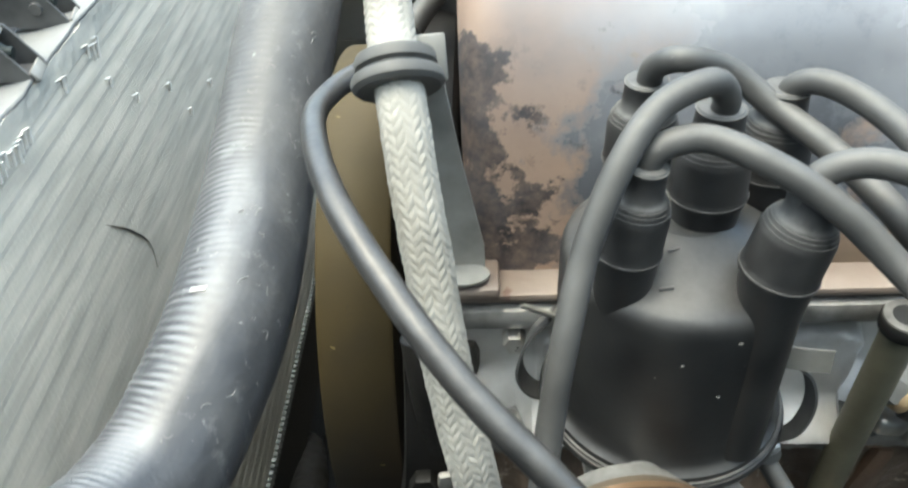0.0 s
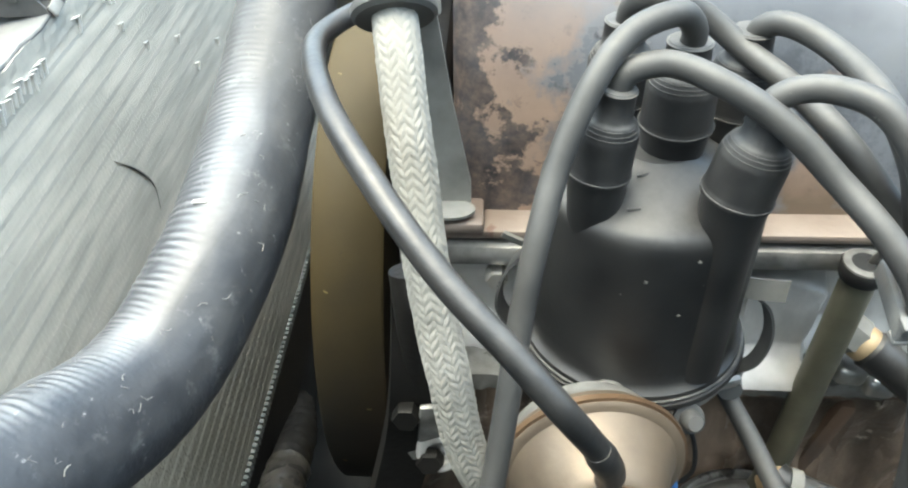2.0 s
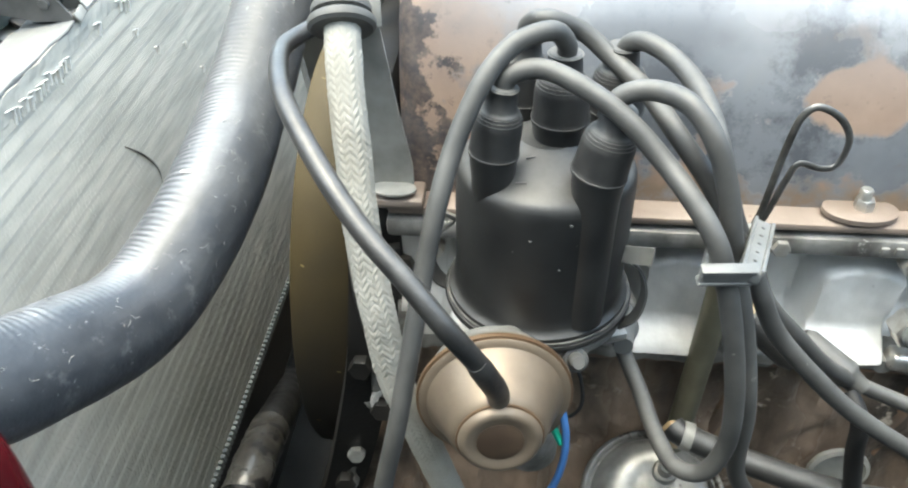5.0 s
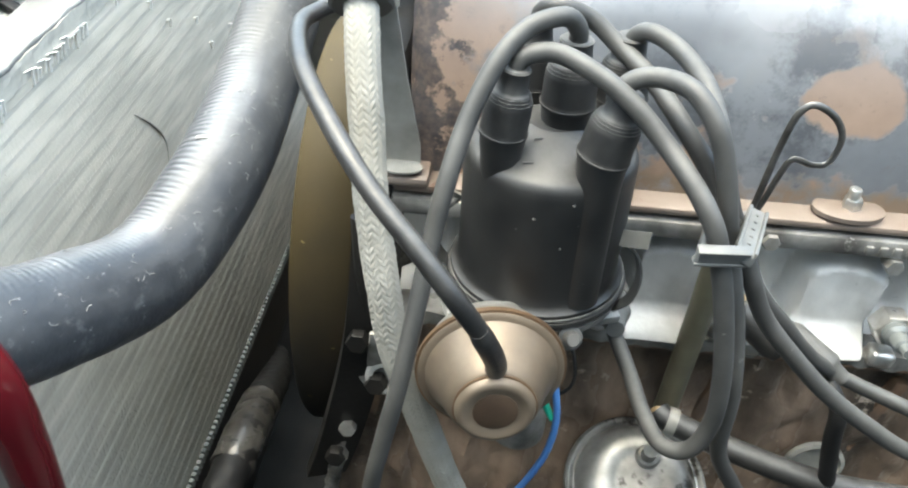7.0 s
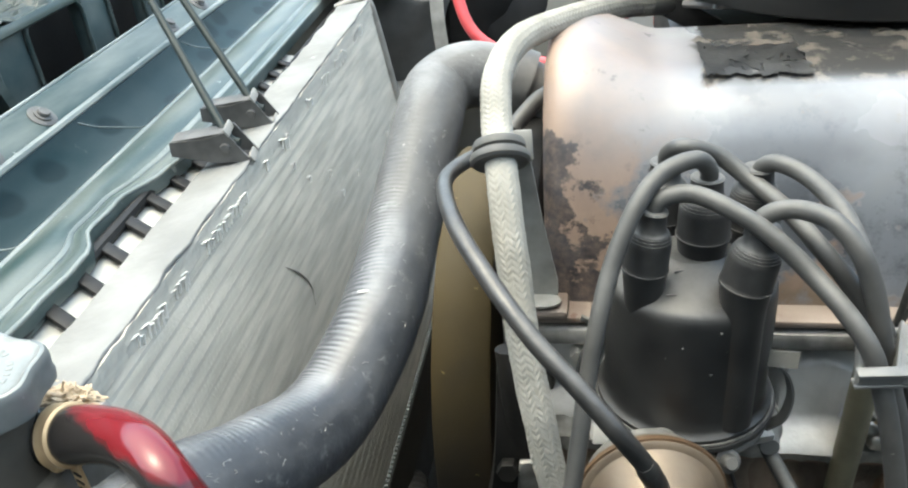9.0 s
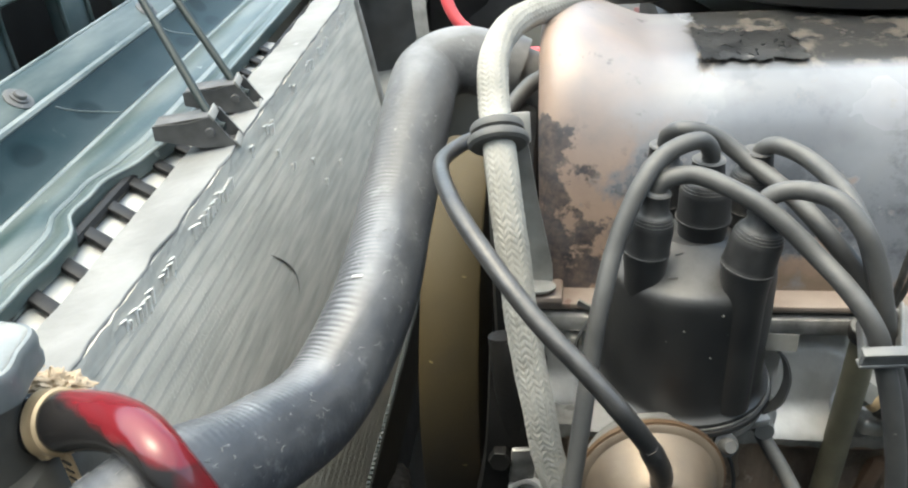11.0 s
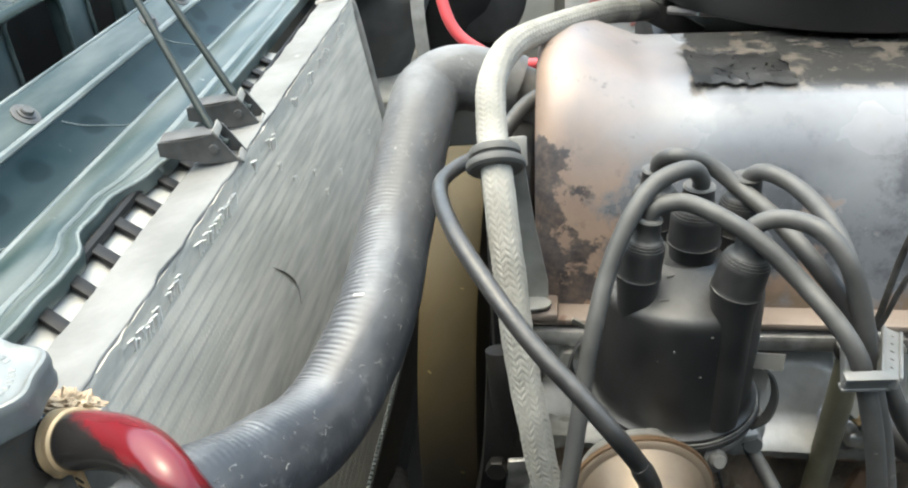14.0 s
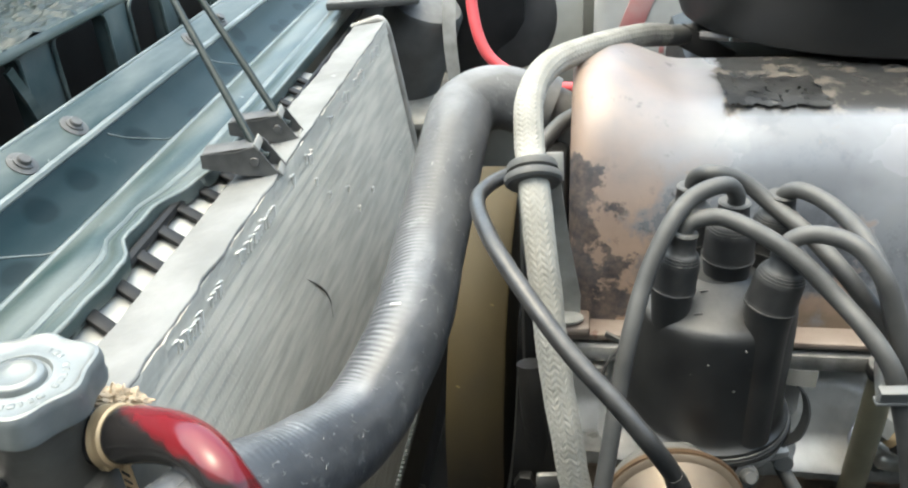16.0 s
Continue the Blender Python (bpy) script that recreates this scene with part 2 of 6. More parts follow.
NOSEGREEN = mat("dusty_grey_green_paint", (0.035, 0.058, 0.059), 0.5, 0.0, second=(0.085, 0.105, 0.102), amount=0.9, scale=28, fine=300, bump=0.1, spots=(0.14, 0.16, 0.155), spot_amount=0.14, spot_scale=60)
PEEL = mat("peeling_black_paint", (0.009, 0.009, 0.009), 0.40, 0.0, second=(0.028, 0.0275, 0.026), amount=0.9, scale=60, fine=300, bump=0.4, spots=(0.16, 0.152, 0.14), spot_amount=0.20, spot_scale=90)
ROD = mat("dark_green_painted_rod", (0.010, 0.017, 0.017), 0.5, 0.0, second=(0.022, 0.03, 0.029), amount=0.8, scale=60, fine=300, bump=0.1)
ROD.node_tree.nodes["Principled BSDF"].inputs["Specular IOR Level"].default_value = 0.2
DULL = mat("dull_dark_steel", (0.060, 0.0595, 0.057), 0.5, 0.1, second=(0.105, 0.104, 0.10), amount=0.9, scale=70, fine=300, bump=0.2, spots=(0.20, 0.197, 0.187), spot_amount=0.16, spot_scale=120)
TANK = mat("grimy_brown_black_plastic", (0.10, 0.096, 0.085), 0.55, second=(0.05, 0.046, 0.038), amount=0.9, scale=30, fine=300, bump=0.2, spots=(0.16, 0.12, 0.08), spot_amount=0.14, spot_scale=40)
PLASTER = mat("plain_grey_plaster", (0.235, 0.245, 0.255), 0.85, second=(0.18, 0.188, 0.195), amount=0.7, scale=3, fine=120, bump=0.2)


def cover_paint():
    """Blue-grey gloss paint that has flaked off to tan primer, with dark islands."""
    m = bpy.data.materials.new("flaking_blue_grey_paint")
    m.use_nodes = True
    t = m.node_tree
    n, l = t.nodes, t.links
    p = n["Principled BSDF"]
    co = n.new("ShaderNodeTexCoord")
    sep = n.new("ShaderNodeSeparateXYZ")
    l.new(co.outputs["Object"], sep.inputs[0])

    def noisy(scale, detail=8, rough=0.6):
        x = n.new("ShaderNodeTexNoise")
        x.inputs["Scale"].default_value, x.inputs["Detail"].default_value, x.inputs["Roughness"].default_value = scale, detail, rough
        l.new(co.outputs["Object"], x.inputs["Vector"])
        return x.outputs["Fac"]

    def rng(v, a, b, c=0.0, d=1.0):
        x = n.new("ShaderNodeMapRange")
        for k, val in ((1, a), (2, b), (3, c), (4, d)):
            x.inputs[k].default_value = val
        l.new(v, x.inputs[0])
        return x.outputs[0]

    def math_(op, a, b):
        x = n.new("ShaderNodeMath")
        x.operation = op
        for k, v in ((0, a), (1, b)):
            if isinstance(v, (int, float)):
                x.inputs[k].default_value = v
            else:
                l.new(v, x.inputs[k])
        return x.outputs[0]

    def mixc(f, a, b):
        x = n.new("ShaderNodeMix")
        x.data_type = "RGBA"
        l.new(f, x.inputs[0])
        for k, v in ((6, a), (7, b)):
            if isinstance(v, tuple):
                x.inputs[k].default_value = (*v, 1)
            else:
                l.new(v, x.inputs[k])
        return x.outputs[2]

    X, Z = sep.outputs["X"], sep.outputs["Z"]
    big = noisy(20, 9, 0.62)
    isl = noisy(48, 10, 0.68)
    fine = noisy(130, 8, 0.7)
    paint = mixc(rng(noisy(9, 5), 0.38, 0.62), (0.122, 0.129, 0.141), (0.205, 0.213, 0.226))
    paint = mixc(rng(noisy(34, 8), 0.60, 0.66, 0, 0.3), paint, (0.22, 0.222, 0.222))
    blot = math_("MULTIPLY", rng(noisy(15, 10, 0.72), 0.50, 0.60), rng(X, 0.10, 0.15, 0, 0.65))
    paint = mixc(blot, paint, (0.048, 0.051, 0.058))
    paint = mixc(rng(noisy(42, 10, 0.75), 0.60, 0.66, 0, 0.6), paint, (0.15, 0.118, 0.085))
    primer = mixc(rng(noisy(26), 0.35, 0.65), (0.375, 0.268, 0.202), (0.285, 0.200, 0.150))
    primer = mixc(rng(fine, 0.60, 0.70, 0, 0.7), primer, (0.19, 0.135, 0.105))
    # primer thins to a pale pink bloom towards the crown
    crown = math_("MULTIPLY", rng(Z, 0.055, 0.105), rng(X, 0.005, 0.035))
    primer = mixc(math_("MULTIPLY", crown, rng(big, 0.35, 0.6, 0.65, 1.0)), primer, (0.175, 0.156, 0.151))
    # the bare end, a patch further along and the worn foot
    end = rng(X, 0.028, 0.110, 1, 0)
    foot = rng(Z, 0.012, 0.040, 0.62, 0)
    dx = math_("SUBTRACT", X, 0.243)
    dz = math_("SUBTRACT", Z, 0.064)
    d2 = math_("ADD", math_("MULTIPLY", dx, dx), math_("MULTIPLY", math_("MULTIPLY", dz, dz), 2.0))
    patch = rng(d2, 0.0003, 0.0009, 0.75, 0)
    want = math_("MAXIMUM", math_("MAXIMUM", end, foot), patch)
    worn = math_("ADD", math_("MULTIPLY", want, 0.55), math_("MULTIPLY", math_("SUBTRACT", big, 0.5), 1.7))
    sharp = rng(worn, 0.18, 0.32)
    thin = rng(math_("ADD", math_("MULTIPLY", want, 0.55), math_("MULTIPLY", math_("SUBTRACT", noisy(11, 4, 0.5), 0.5), 0.7)), 0.02, 0.45)
    bare = math_("ADD", math_("MULTIPLY", thin, rng(Z, 0.086, 0.116)), math_("MULTIPLY", sharp, rng(Z, 0.086, 0.116, 1, 0)))
    # old dark paint left standing along the end seam and above the foot
    low = math_("MULTIPLY", rng(Z, 0.020, 0.062, 1, 0), rng(X, 0.075, 0.105, 1, 0))
    seam = math_("MULTIPLY", rng(X, 0.018, 0.052, 1, 0), rng(Z, 0.098, 0.116, 1, 0))
    keep = math_("ADD", math_("MULTIPLY", seam, 0.215), math_("MULTIPLY", low, 0.135))
    dark = rng(math_("ADD", isl, keep), 0.615, 0.665)
    dark = math_("MULTIPLY", dark, rng(X, 0.080, 0.115, 1, 0.0))
    chips = math_("MULTIPLY", rng(noisy(62, 10, 0.72), 0.60, 0.64, 0, 0.6), rng(X, 0.055, 0.125, 1, 0))
    dark = math_("MAXIMUM", dark, math_("MULTIPLY", chips, rng(Z, 0.085, 0.112, 1, 0)))
    brown = rng(math_("ADD", Z, math_("MULTIPLY", math_("SUBTRACT", big, 0.5), 0.06)), 0.012, 0.036, 0.85, 0)
    primer = mixc(math_("MULTIPLY", brown, rng(X, 0.09, 0.12)), primer, (0.135, 0.100, 0.066))
    col = mixc(bare, paint, primer)
    col = mixc(math_("MULTIPLY", dark, rng(fine, 0.35, 0.6, 0.6, 0.95)), col, mixc(rng(big, 0.4, 0.6), (0.030, 0.030, 0.034), (0.085, 0.084, 0.090)))
    # the lid's top: black paint in flakes
    top = math_("MULTIPLY", rng(Z, 0.121, 0.124), rng(math_("ADD", X, math_("MULTIPLY", math_("SUBTRACT", big, 0.5), 0.06)), 0.098, 0.101))
    flake = rng(math_("ADD", isl, math_("MULTIPLY", big, 0.3)), 0.66, 0.74)
    topcol = mixc(flake, (0.034, 0.0335, 0.0325), (0.115, 0.100, 0.084))
    col = mixc(top, col, topcol)
    l.new(col, p.inputs["Base Color"])
    l.new(rng(math_("MAXIMUM", bare, dark), 0, 1, 0.26, 0.48), p.inputs["Roughness"])
    p.inputs["Coat Weight"].default_value = 0.18
    p.inputs["Coat Roughness"].default_value = 0.3
    b = n.new("ShaderNodeBump")
    b.inputs["Strength"].default_value, b.inputs["Distance"].default_value = 0.2, 0.0006
    h = math_("ADD", math_("MULTIPLY", math_("SUBTRACT", 1.0, bare), 0.8), math_("ADD", math_("MULTIPLY", dark, 0.6), math_("MULTIPLY", noisy(300), 0.25)))
    l.new(h, b.inputs["Height"])
    l.new(b.outputs[0], p.inputs["Normal"])
    return m


COVERPAINT = cover_paint()


def hose_rubber():
    """Oily black rubber, scuffed and grey with dust towards its far end."""
    m = bpy.data.materials.new("worn_black_hose_rubber")
    m.use_nodes = True
    t = m.node_tree
    n, l = t.nodes, t.links
    p = n["Principled BSDF"]
    co = n.new("ShaderNodeTexCoord")
    sep = n.new("ShaderNodeSeparateXYZ")
    l.new(co.outputs["Object"], sep.inputs[0])

    def noisy(scale, detail=6, rough=0.6):
        x = n.new("ShaderNodeTexNoise")
        x.inputs["Scale"].default_value, x.inputs["Detail"].default_value, x.inputs["Roughness"].default_value = scale, detail, rough
        l.new(co.outputs["Object"], x.inputs["Vector"])
        return x.outputs["Fac"]

    def rng(v, a, b, c=0.0, d=1.0):
        x = n.new("ShaderNodeMapRange")
        for k, val in ((1, a), (2, b), (3, c), (4, d)):
            x.inputs[k].default_value = val
        l.new(v, x.inputs[0])
        return x.outputs[0]

    def two(op, a, b):
        x = n.new("ShaderNodeMath")
        x.operation = op
        x.use_clamp = True
        l.new(a, x.inputs[0])
        l.new(b, x.inputs[1])
        return x.outputs[0]

    def mixc(f, a, b):
        x = n.new("ShaderNodeMix")
        x.data_type = "RGBA"
        l.new(f, x.inputs[0])
        for k, v in ((6, a), (7, b)):
            if isinstance(v, tuple):
                x.inputs[k].default_value = (*v, 1)
            else:
                l.new(v, x.inputs[k])
        return x.outputs[2]

    geo = n.new("ShaderNodeNewGeometry")
    face = n.new("ShaderNodeSeparateXYZ")
    l.new(geo.outputs["Normal"], face.inputs[0])
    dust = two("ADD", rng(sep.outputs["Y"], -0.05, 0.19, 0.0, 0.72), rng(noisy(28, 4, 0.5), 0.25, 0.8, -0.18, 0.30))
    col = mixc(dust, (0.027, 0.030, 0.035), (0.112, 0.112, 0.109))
    # a painted highlight: broken pale streak where the crest faces up
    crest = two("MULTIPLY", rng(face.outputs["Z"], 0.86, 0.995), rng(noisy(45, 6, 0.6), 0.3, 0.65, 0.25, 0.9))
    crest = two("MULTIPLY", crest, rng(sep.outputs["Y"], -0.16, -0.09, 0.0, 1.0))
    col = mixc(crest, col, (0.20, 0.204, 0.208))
    col = mixc(rng(noisy(240, 9, 0.65), 0.65, 0.71), col, (0.24, 0.24, 0.235))
    col = mixc(rng(noisy(70, 9, 0.72), 0.58, 0.68, 0.0, 0.6), col, (0.15, 0.152, 0.15))
    col = mixc(two("MULTIPLY", rng(geo.outputs["Pointiness"], 0.503, 0.54), rng(noisy(60, 6, 0.6), 0.35, 0.6, 0.2, 0.85)), col, (0.19, 0.192, 0.192))
    l.new(col, p.inputs["Base Color"])
    l.new(two("ADD", rng(dust, 0, 1, 0.38, 0.58), rng(noisy(75, 7, 0.65), 0.3, 0.7, 0.04, 0.22)), p.inputs["Roughness"])
    p.inputs["Specular IOR Level"].default_value = 0.32
    l.new(rng(dust, 0.1, 0.8, 0.42, 0.0), p.inputs["Coat Weight"])
    p.inputs["Coat Roughness"].default_value = 0.38
    b = n.new("ShaderNodeBump")
    b.inputs["Strength"].default_value, b.inputs["Distance"].default_value = 0.25, 0.001
    l.new(noisy(350, 4), b.inputs["Height"])
    dents = n.new("ShaderNodeBump")
    dents.inputs["Strength"].default_value, dents.inputs["Distance"].default_value = 0.35, 0.003
    l.new(noisy(95, 3), dents.inputs["Height"])
    l.new(dents.outputs[0], b.inputs["Normal"])
    l.new(b.outputs[0], p.inputs["Normal"])
    return m


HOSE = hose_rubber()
SCUFF = mat("pale_rubber_scuff", (0.20, 0.20, 0.195), 0.6, second=(0.11, 0.11, 0.107), amount=0.8, scale=200, fine=500, bump=0.1)

RINGYELLOW = mat("stained_shaded_yellow_plastic", (0.044, 0.0285, 0.0022), 0.75, second=(0.022, 0.0155, 0.003), amount=0.9, scale=9, fine=300, bump=0.08, spots=(0.010, 0.008, 0.004), spot_amount=0.26, spot_scale=14)


def shade_blotch(m, at, near, far, colour, strength, scale=22, wander=0.10):
    """A dark blotch with a ragged edge, painted round one place to stand for shade."""
    n, l = m.node_tree.nodes, m.node_tree.links
    p = n["Principled BSDF"]
    old = p.inputs["Base Color"].links[0].from_socket
    geo = n.new("ShaderNodeNewGeometry")
    dist = n.new("ShaderNodeVectorMath")
    dist.operation = "DISTANCE"
    dist.inputs[1].default_value = at
    l.new(geo.outputs["Position"], dist.inputs[0])
    no = n.new("ShaderNodeTexNoise")
    no.inputs["Scale"].default_value, no.inputs["Detail"].default_value, no.inputs["Roughness"].default_value = scale, 7, 0.6
    l.new(geo.outputs["Position"], no.inputs["Vector"])
    add = n.new("ShaderNodeMath")
    add.operation = "MULTIPLY_ADD"
    add.inputs[1].default_value = wander
    l.new(no.outputs["Fac"], add.inputs[0])
    l.new(dist.outputs["Value"], add.inputs[2])
    r = n.new("ShaderNodeMapRange")
    for k, v in ((1, near + wander / 2), (2, far + wander / 2), (3, strength), (4, 0.0)):
        r.inputs[k].default_value = v
    l.new(add.outputs[0], r.inputs[0])
    x = n.new("ShaderNodeMix")
    x.data_type = "RGBA"
    x.inputs[7].default_value = (*colour, 1)
    l.new(r.outputs[0], x.inputs[0])
    l.new(old, x.inputs[6])
    l.new(x.outputs[2], p.inputs["Base Color"])


# shade painted into the ring's colour: black over its lower near part
shade_blotch(RINGYELLOW, (-0.061, 0.340, 0.620), 0.075, 0.165, (0.006, 0.0055, 0.004), 0.95)


def shaded_yellow():
    """The yellow plastic with shade painted in: black round the hub, thinning towards the tip."""
    n, l = YELLOW.node_tree.nodes, YELLOW.node_tree.links
    p = n["Principled BSDF"]
    old = p.inputs["Base Color"].links[0].from_socket
    co = n.new("ShaderNodeTexCoord")
    far = n.new("ShaderNodeVectorMath")
    far.operation = "DISTANCE"
    far.inputs[1].default_value = (0.004, 0.065, -0.010)
    l.new(co.outputs["Object"], far.inputs[0])
    no = n.new("ShaderNodeTexNoise")
    no.inputs["Scale"].default_value, no.inputs["Detail"].default_value = 16, 5
    l.new(co.outputs["Object"], no.inputs["Vector"])
    add = n.new("ShaderNodeMath")
    add.operation = "MULTIPLY_ADD"
    add.inputs[1].default_value = 0.12
    l.new(no.outputs["Fac"], add.inputs[0])
    l.new(far.outputs["Value"], add.inputs[2])
    r = n.new("ShaderNodeMapRange")
    r.inputs[1].default_value, r.inputs[2].default_value, r.inputs[3].default_value, r.inputs[4].default_value = 0.18, 0.26, 0.95, 0.0
    l.new(add.outputs[0], r.inputs[0])
    x = n.new("ShaderNodeMix")
    x.data_type = "RGBA"
    x.inputs[7].default_value = (0.008, 0.0075, 0.006, 1)
    l.new(r.outputs[0], x.inputs[0])
    l.new(old, x.inputs[6])
    l.new(x.outputs[2], p.inputs["Base Color"])


shaded_yellow()


def tray_paint():
    """The green paint with scattered blackened ovals, about two centimetres long."""
    m = BODYGREEN.copy()
    m.name = "green_paint_with_dark_ovals"
    n, l = m.node_tree.nodes, m.node_tree.links
    p = n["Principled BSDF"]
    p.inputs["Specular IOR Level"].default_value = 0.10
    old = p.inputs["Base Color"].links[0].from_socket
    co = n.new("ShaderNodeTexCoord")
    mp = n.new("ShaderNodeMapping")
    mp.inputs["Scale"].default_value = (1.5, 0.75, 0.0)
    vo = n.new("ShaderNodeTexVoronoi")
    vo.voronoi_dimensions = "2D"
    vo.inputs["Scale"].default_value = 22
    l.new(co.outputs["Object"], mp.inputs[0])
    l.new(mp.outputs[0], vo.inputs["Vector"])
    r = n.new("ShaderNodeMapRange")
    r.inputs[1].default_value, r.inputs[2].default_value, r.inputs[3].default_value, r.inputs[4].default_value = 0.18, 0.27, 0.7, 0.0
    l.new(vo.outputs["Distance"], r.inputs[0])
    x = n.new("ShaderNodeMix")
    x.data_type = "RGBA"
    x.inputs[7].default_value = (0.002, 0.008, 0.010, 1)
    l.new(r.outputs[0], x.inputs[0])
    l.new(old, x.inputs[6])
    l.new(x.outputs[2], p.inputs["Base Color"])
    return m


TRAYGREEN = tray_paint()


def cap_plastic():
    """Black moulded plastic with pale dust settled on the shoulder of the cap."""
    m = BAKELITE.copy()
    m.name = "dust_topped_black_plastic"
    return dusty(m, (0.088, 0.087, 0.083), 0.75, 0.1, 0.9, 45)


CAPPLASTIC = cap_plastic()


def red_hose():
    """Glossy red paint worn over a black rubber hose: black near the clamp and along the underside."""
    m = bpy.data.materials.new("glossy_red_over_black_rubber")
    m.use_nodes = True
    t = m.node_tree
    n, l = t.nodes, t.links
    p = n["Principled BSDF"]
    co = n.new("ShaderNodeTexCoord")
    sep = n.new("ShaderNodeSeparateXYZ")
    l.new(co.outputs["Object"], sep.inputs[0])
    ns = n.new("ShaderNodeTexNoise")
    ns.inputs["Scale"].default_value, ns.inputs["Detail"].default_value, ns.inputs["Roughness"].default_value = 75, 5, 0.5
    l.new(co.outputs["Object"], ns.inputs["Vector"])

    def lin(a, b, c, d):
        x = n.new("ShaderNodeVectorMath")
        x.operation = "DOT_PRODUCT"
        l.new(co.outputs["Object"], x.inputs[0])
        x.inputs[1].default_value = (a, b, c)
        y = n.new("ShaderNodeMath")
        l.new(x.outputs["Value"], y.inputs[0])
        y.inputs[1].default_value = d
        return y.outputs[0]

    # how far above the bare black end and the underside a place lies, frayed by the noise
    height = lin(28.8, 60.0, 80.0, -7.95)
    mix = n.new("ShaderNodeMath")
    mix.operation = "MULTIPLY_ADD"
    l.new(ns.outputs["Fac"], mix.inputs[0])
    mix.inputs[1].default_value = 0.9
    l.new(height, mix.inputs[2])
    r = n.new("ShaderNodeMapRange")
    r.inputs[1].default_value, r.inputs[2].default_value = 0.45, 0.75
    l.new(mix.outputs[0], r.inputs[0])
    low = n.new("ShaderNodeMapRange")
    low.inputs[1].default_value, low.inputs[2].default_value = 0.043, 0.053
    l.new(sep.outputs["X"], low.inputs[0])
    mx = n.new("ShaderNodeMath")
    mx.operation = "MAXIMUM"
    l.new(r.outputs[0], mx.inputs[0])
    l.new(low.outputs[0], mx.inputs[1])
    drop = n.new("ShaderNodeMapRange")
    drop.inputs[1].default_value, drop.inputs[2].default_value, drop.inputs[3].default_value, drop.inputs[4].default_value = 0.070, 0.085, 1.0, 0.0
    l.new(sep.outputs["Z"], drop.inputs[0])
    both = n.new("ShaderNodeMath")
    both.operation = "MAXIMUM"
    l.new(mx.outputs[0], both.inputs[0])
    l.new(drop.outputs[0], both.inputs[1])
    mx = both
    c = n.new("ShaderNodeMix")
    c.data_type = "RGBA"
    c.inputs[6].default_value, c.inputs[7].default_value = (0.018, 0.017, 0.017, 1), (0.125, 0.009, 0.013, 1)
    l.new(mx.outputs[0], c.inputs[0])
    l.new(c.outputs[2], p.inputs["Base Color"])
    p.inputs["Roughness"].default_value = 0.16
    return m


REDHOSE = red_hose()

# ---- shapes ----


def thing(name, base, label, category, group="", kind=""):
    ob = new(name)
    ob.location = base
    ob.empty_display_size = 0.01
    return tagged(ob, label, category, group, kind)


def place_of(ob):
    v = Vector(ob.location)
    while ob.parent:
        ob = ob.parent
        v += Vector(ob.location)
    return v


def part(name, bm, material, parent=None, label="", smooth=True, angle=40):
    """Links a bmesh, given in world metres, as one mesh object under a thing or a part."""
    if parent:
        bmesh.ops.translate(bm, verts=bm.verts, vec=-place_of(parent))
    me = bpy.data.meshes.new(name)
    bmesh.ops.recalc_face_normals(bm, faces=bm.faces)
    bm.to_mesh(me)
    bm.free()
    if smooth:
        me.shade_smooth()
        me.set_sharp_from_angle(angle=radians(angle))
    me.materials.append(material)
    ob = new(name, me)
    if parent:
        ob.parent = parent
    if label:
        ob["label"] = label
    return ob


def spline(pts, step=8):
    p = [Vector(q) for q in pts]
    p = [2 * p[0] - p[1]] + p + [2 * p[-1] - p[-2]]
    out = []
    for i in range(1, len(p) - 2):
        a, b, c, d = p[i - 1:i + 3]
        for k in range(step):
            u = k / step
            out.append(0.5 * (2 * b + (c - a) * u + (2 * a - 5 * b + 4 * c - d) * u * u + (3 * b - a - 3 * c + d) * u ** 3))
    out.append(p[-2])
    return out


def even(pts, spacing):
    """The same line with evenly spaced points."""
    length = [0.0]
    for a, b in zip(pts, pts[1:]):
        length.append(length[-1] + (b - a).length)
    count = max(3, int(length[-1] / spacing))
    out, j = [], 0
    for k in range(count + 1):
        s = length[-1] * k / count
        while j < len(pts) - 2 and length[j + 1] < s:
            j += 1
        u = (s - length[j]) / max(1e-9, length[j + 1] - length[j])
        out.append(pts[j].lerp(pts[j + 1], min(1, max(0, u))))
    return out, length[-1]


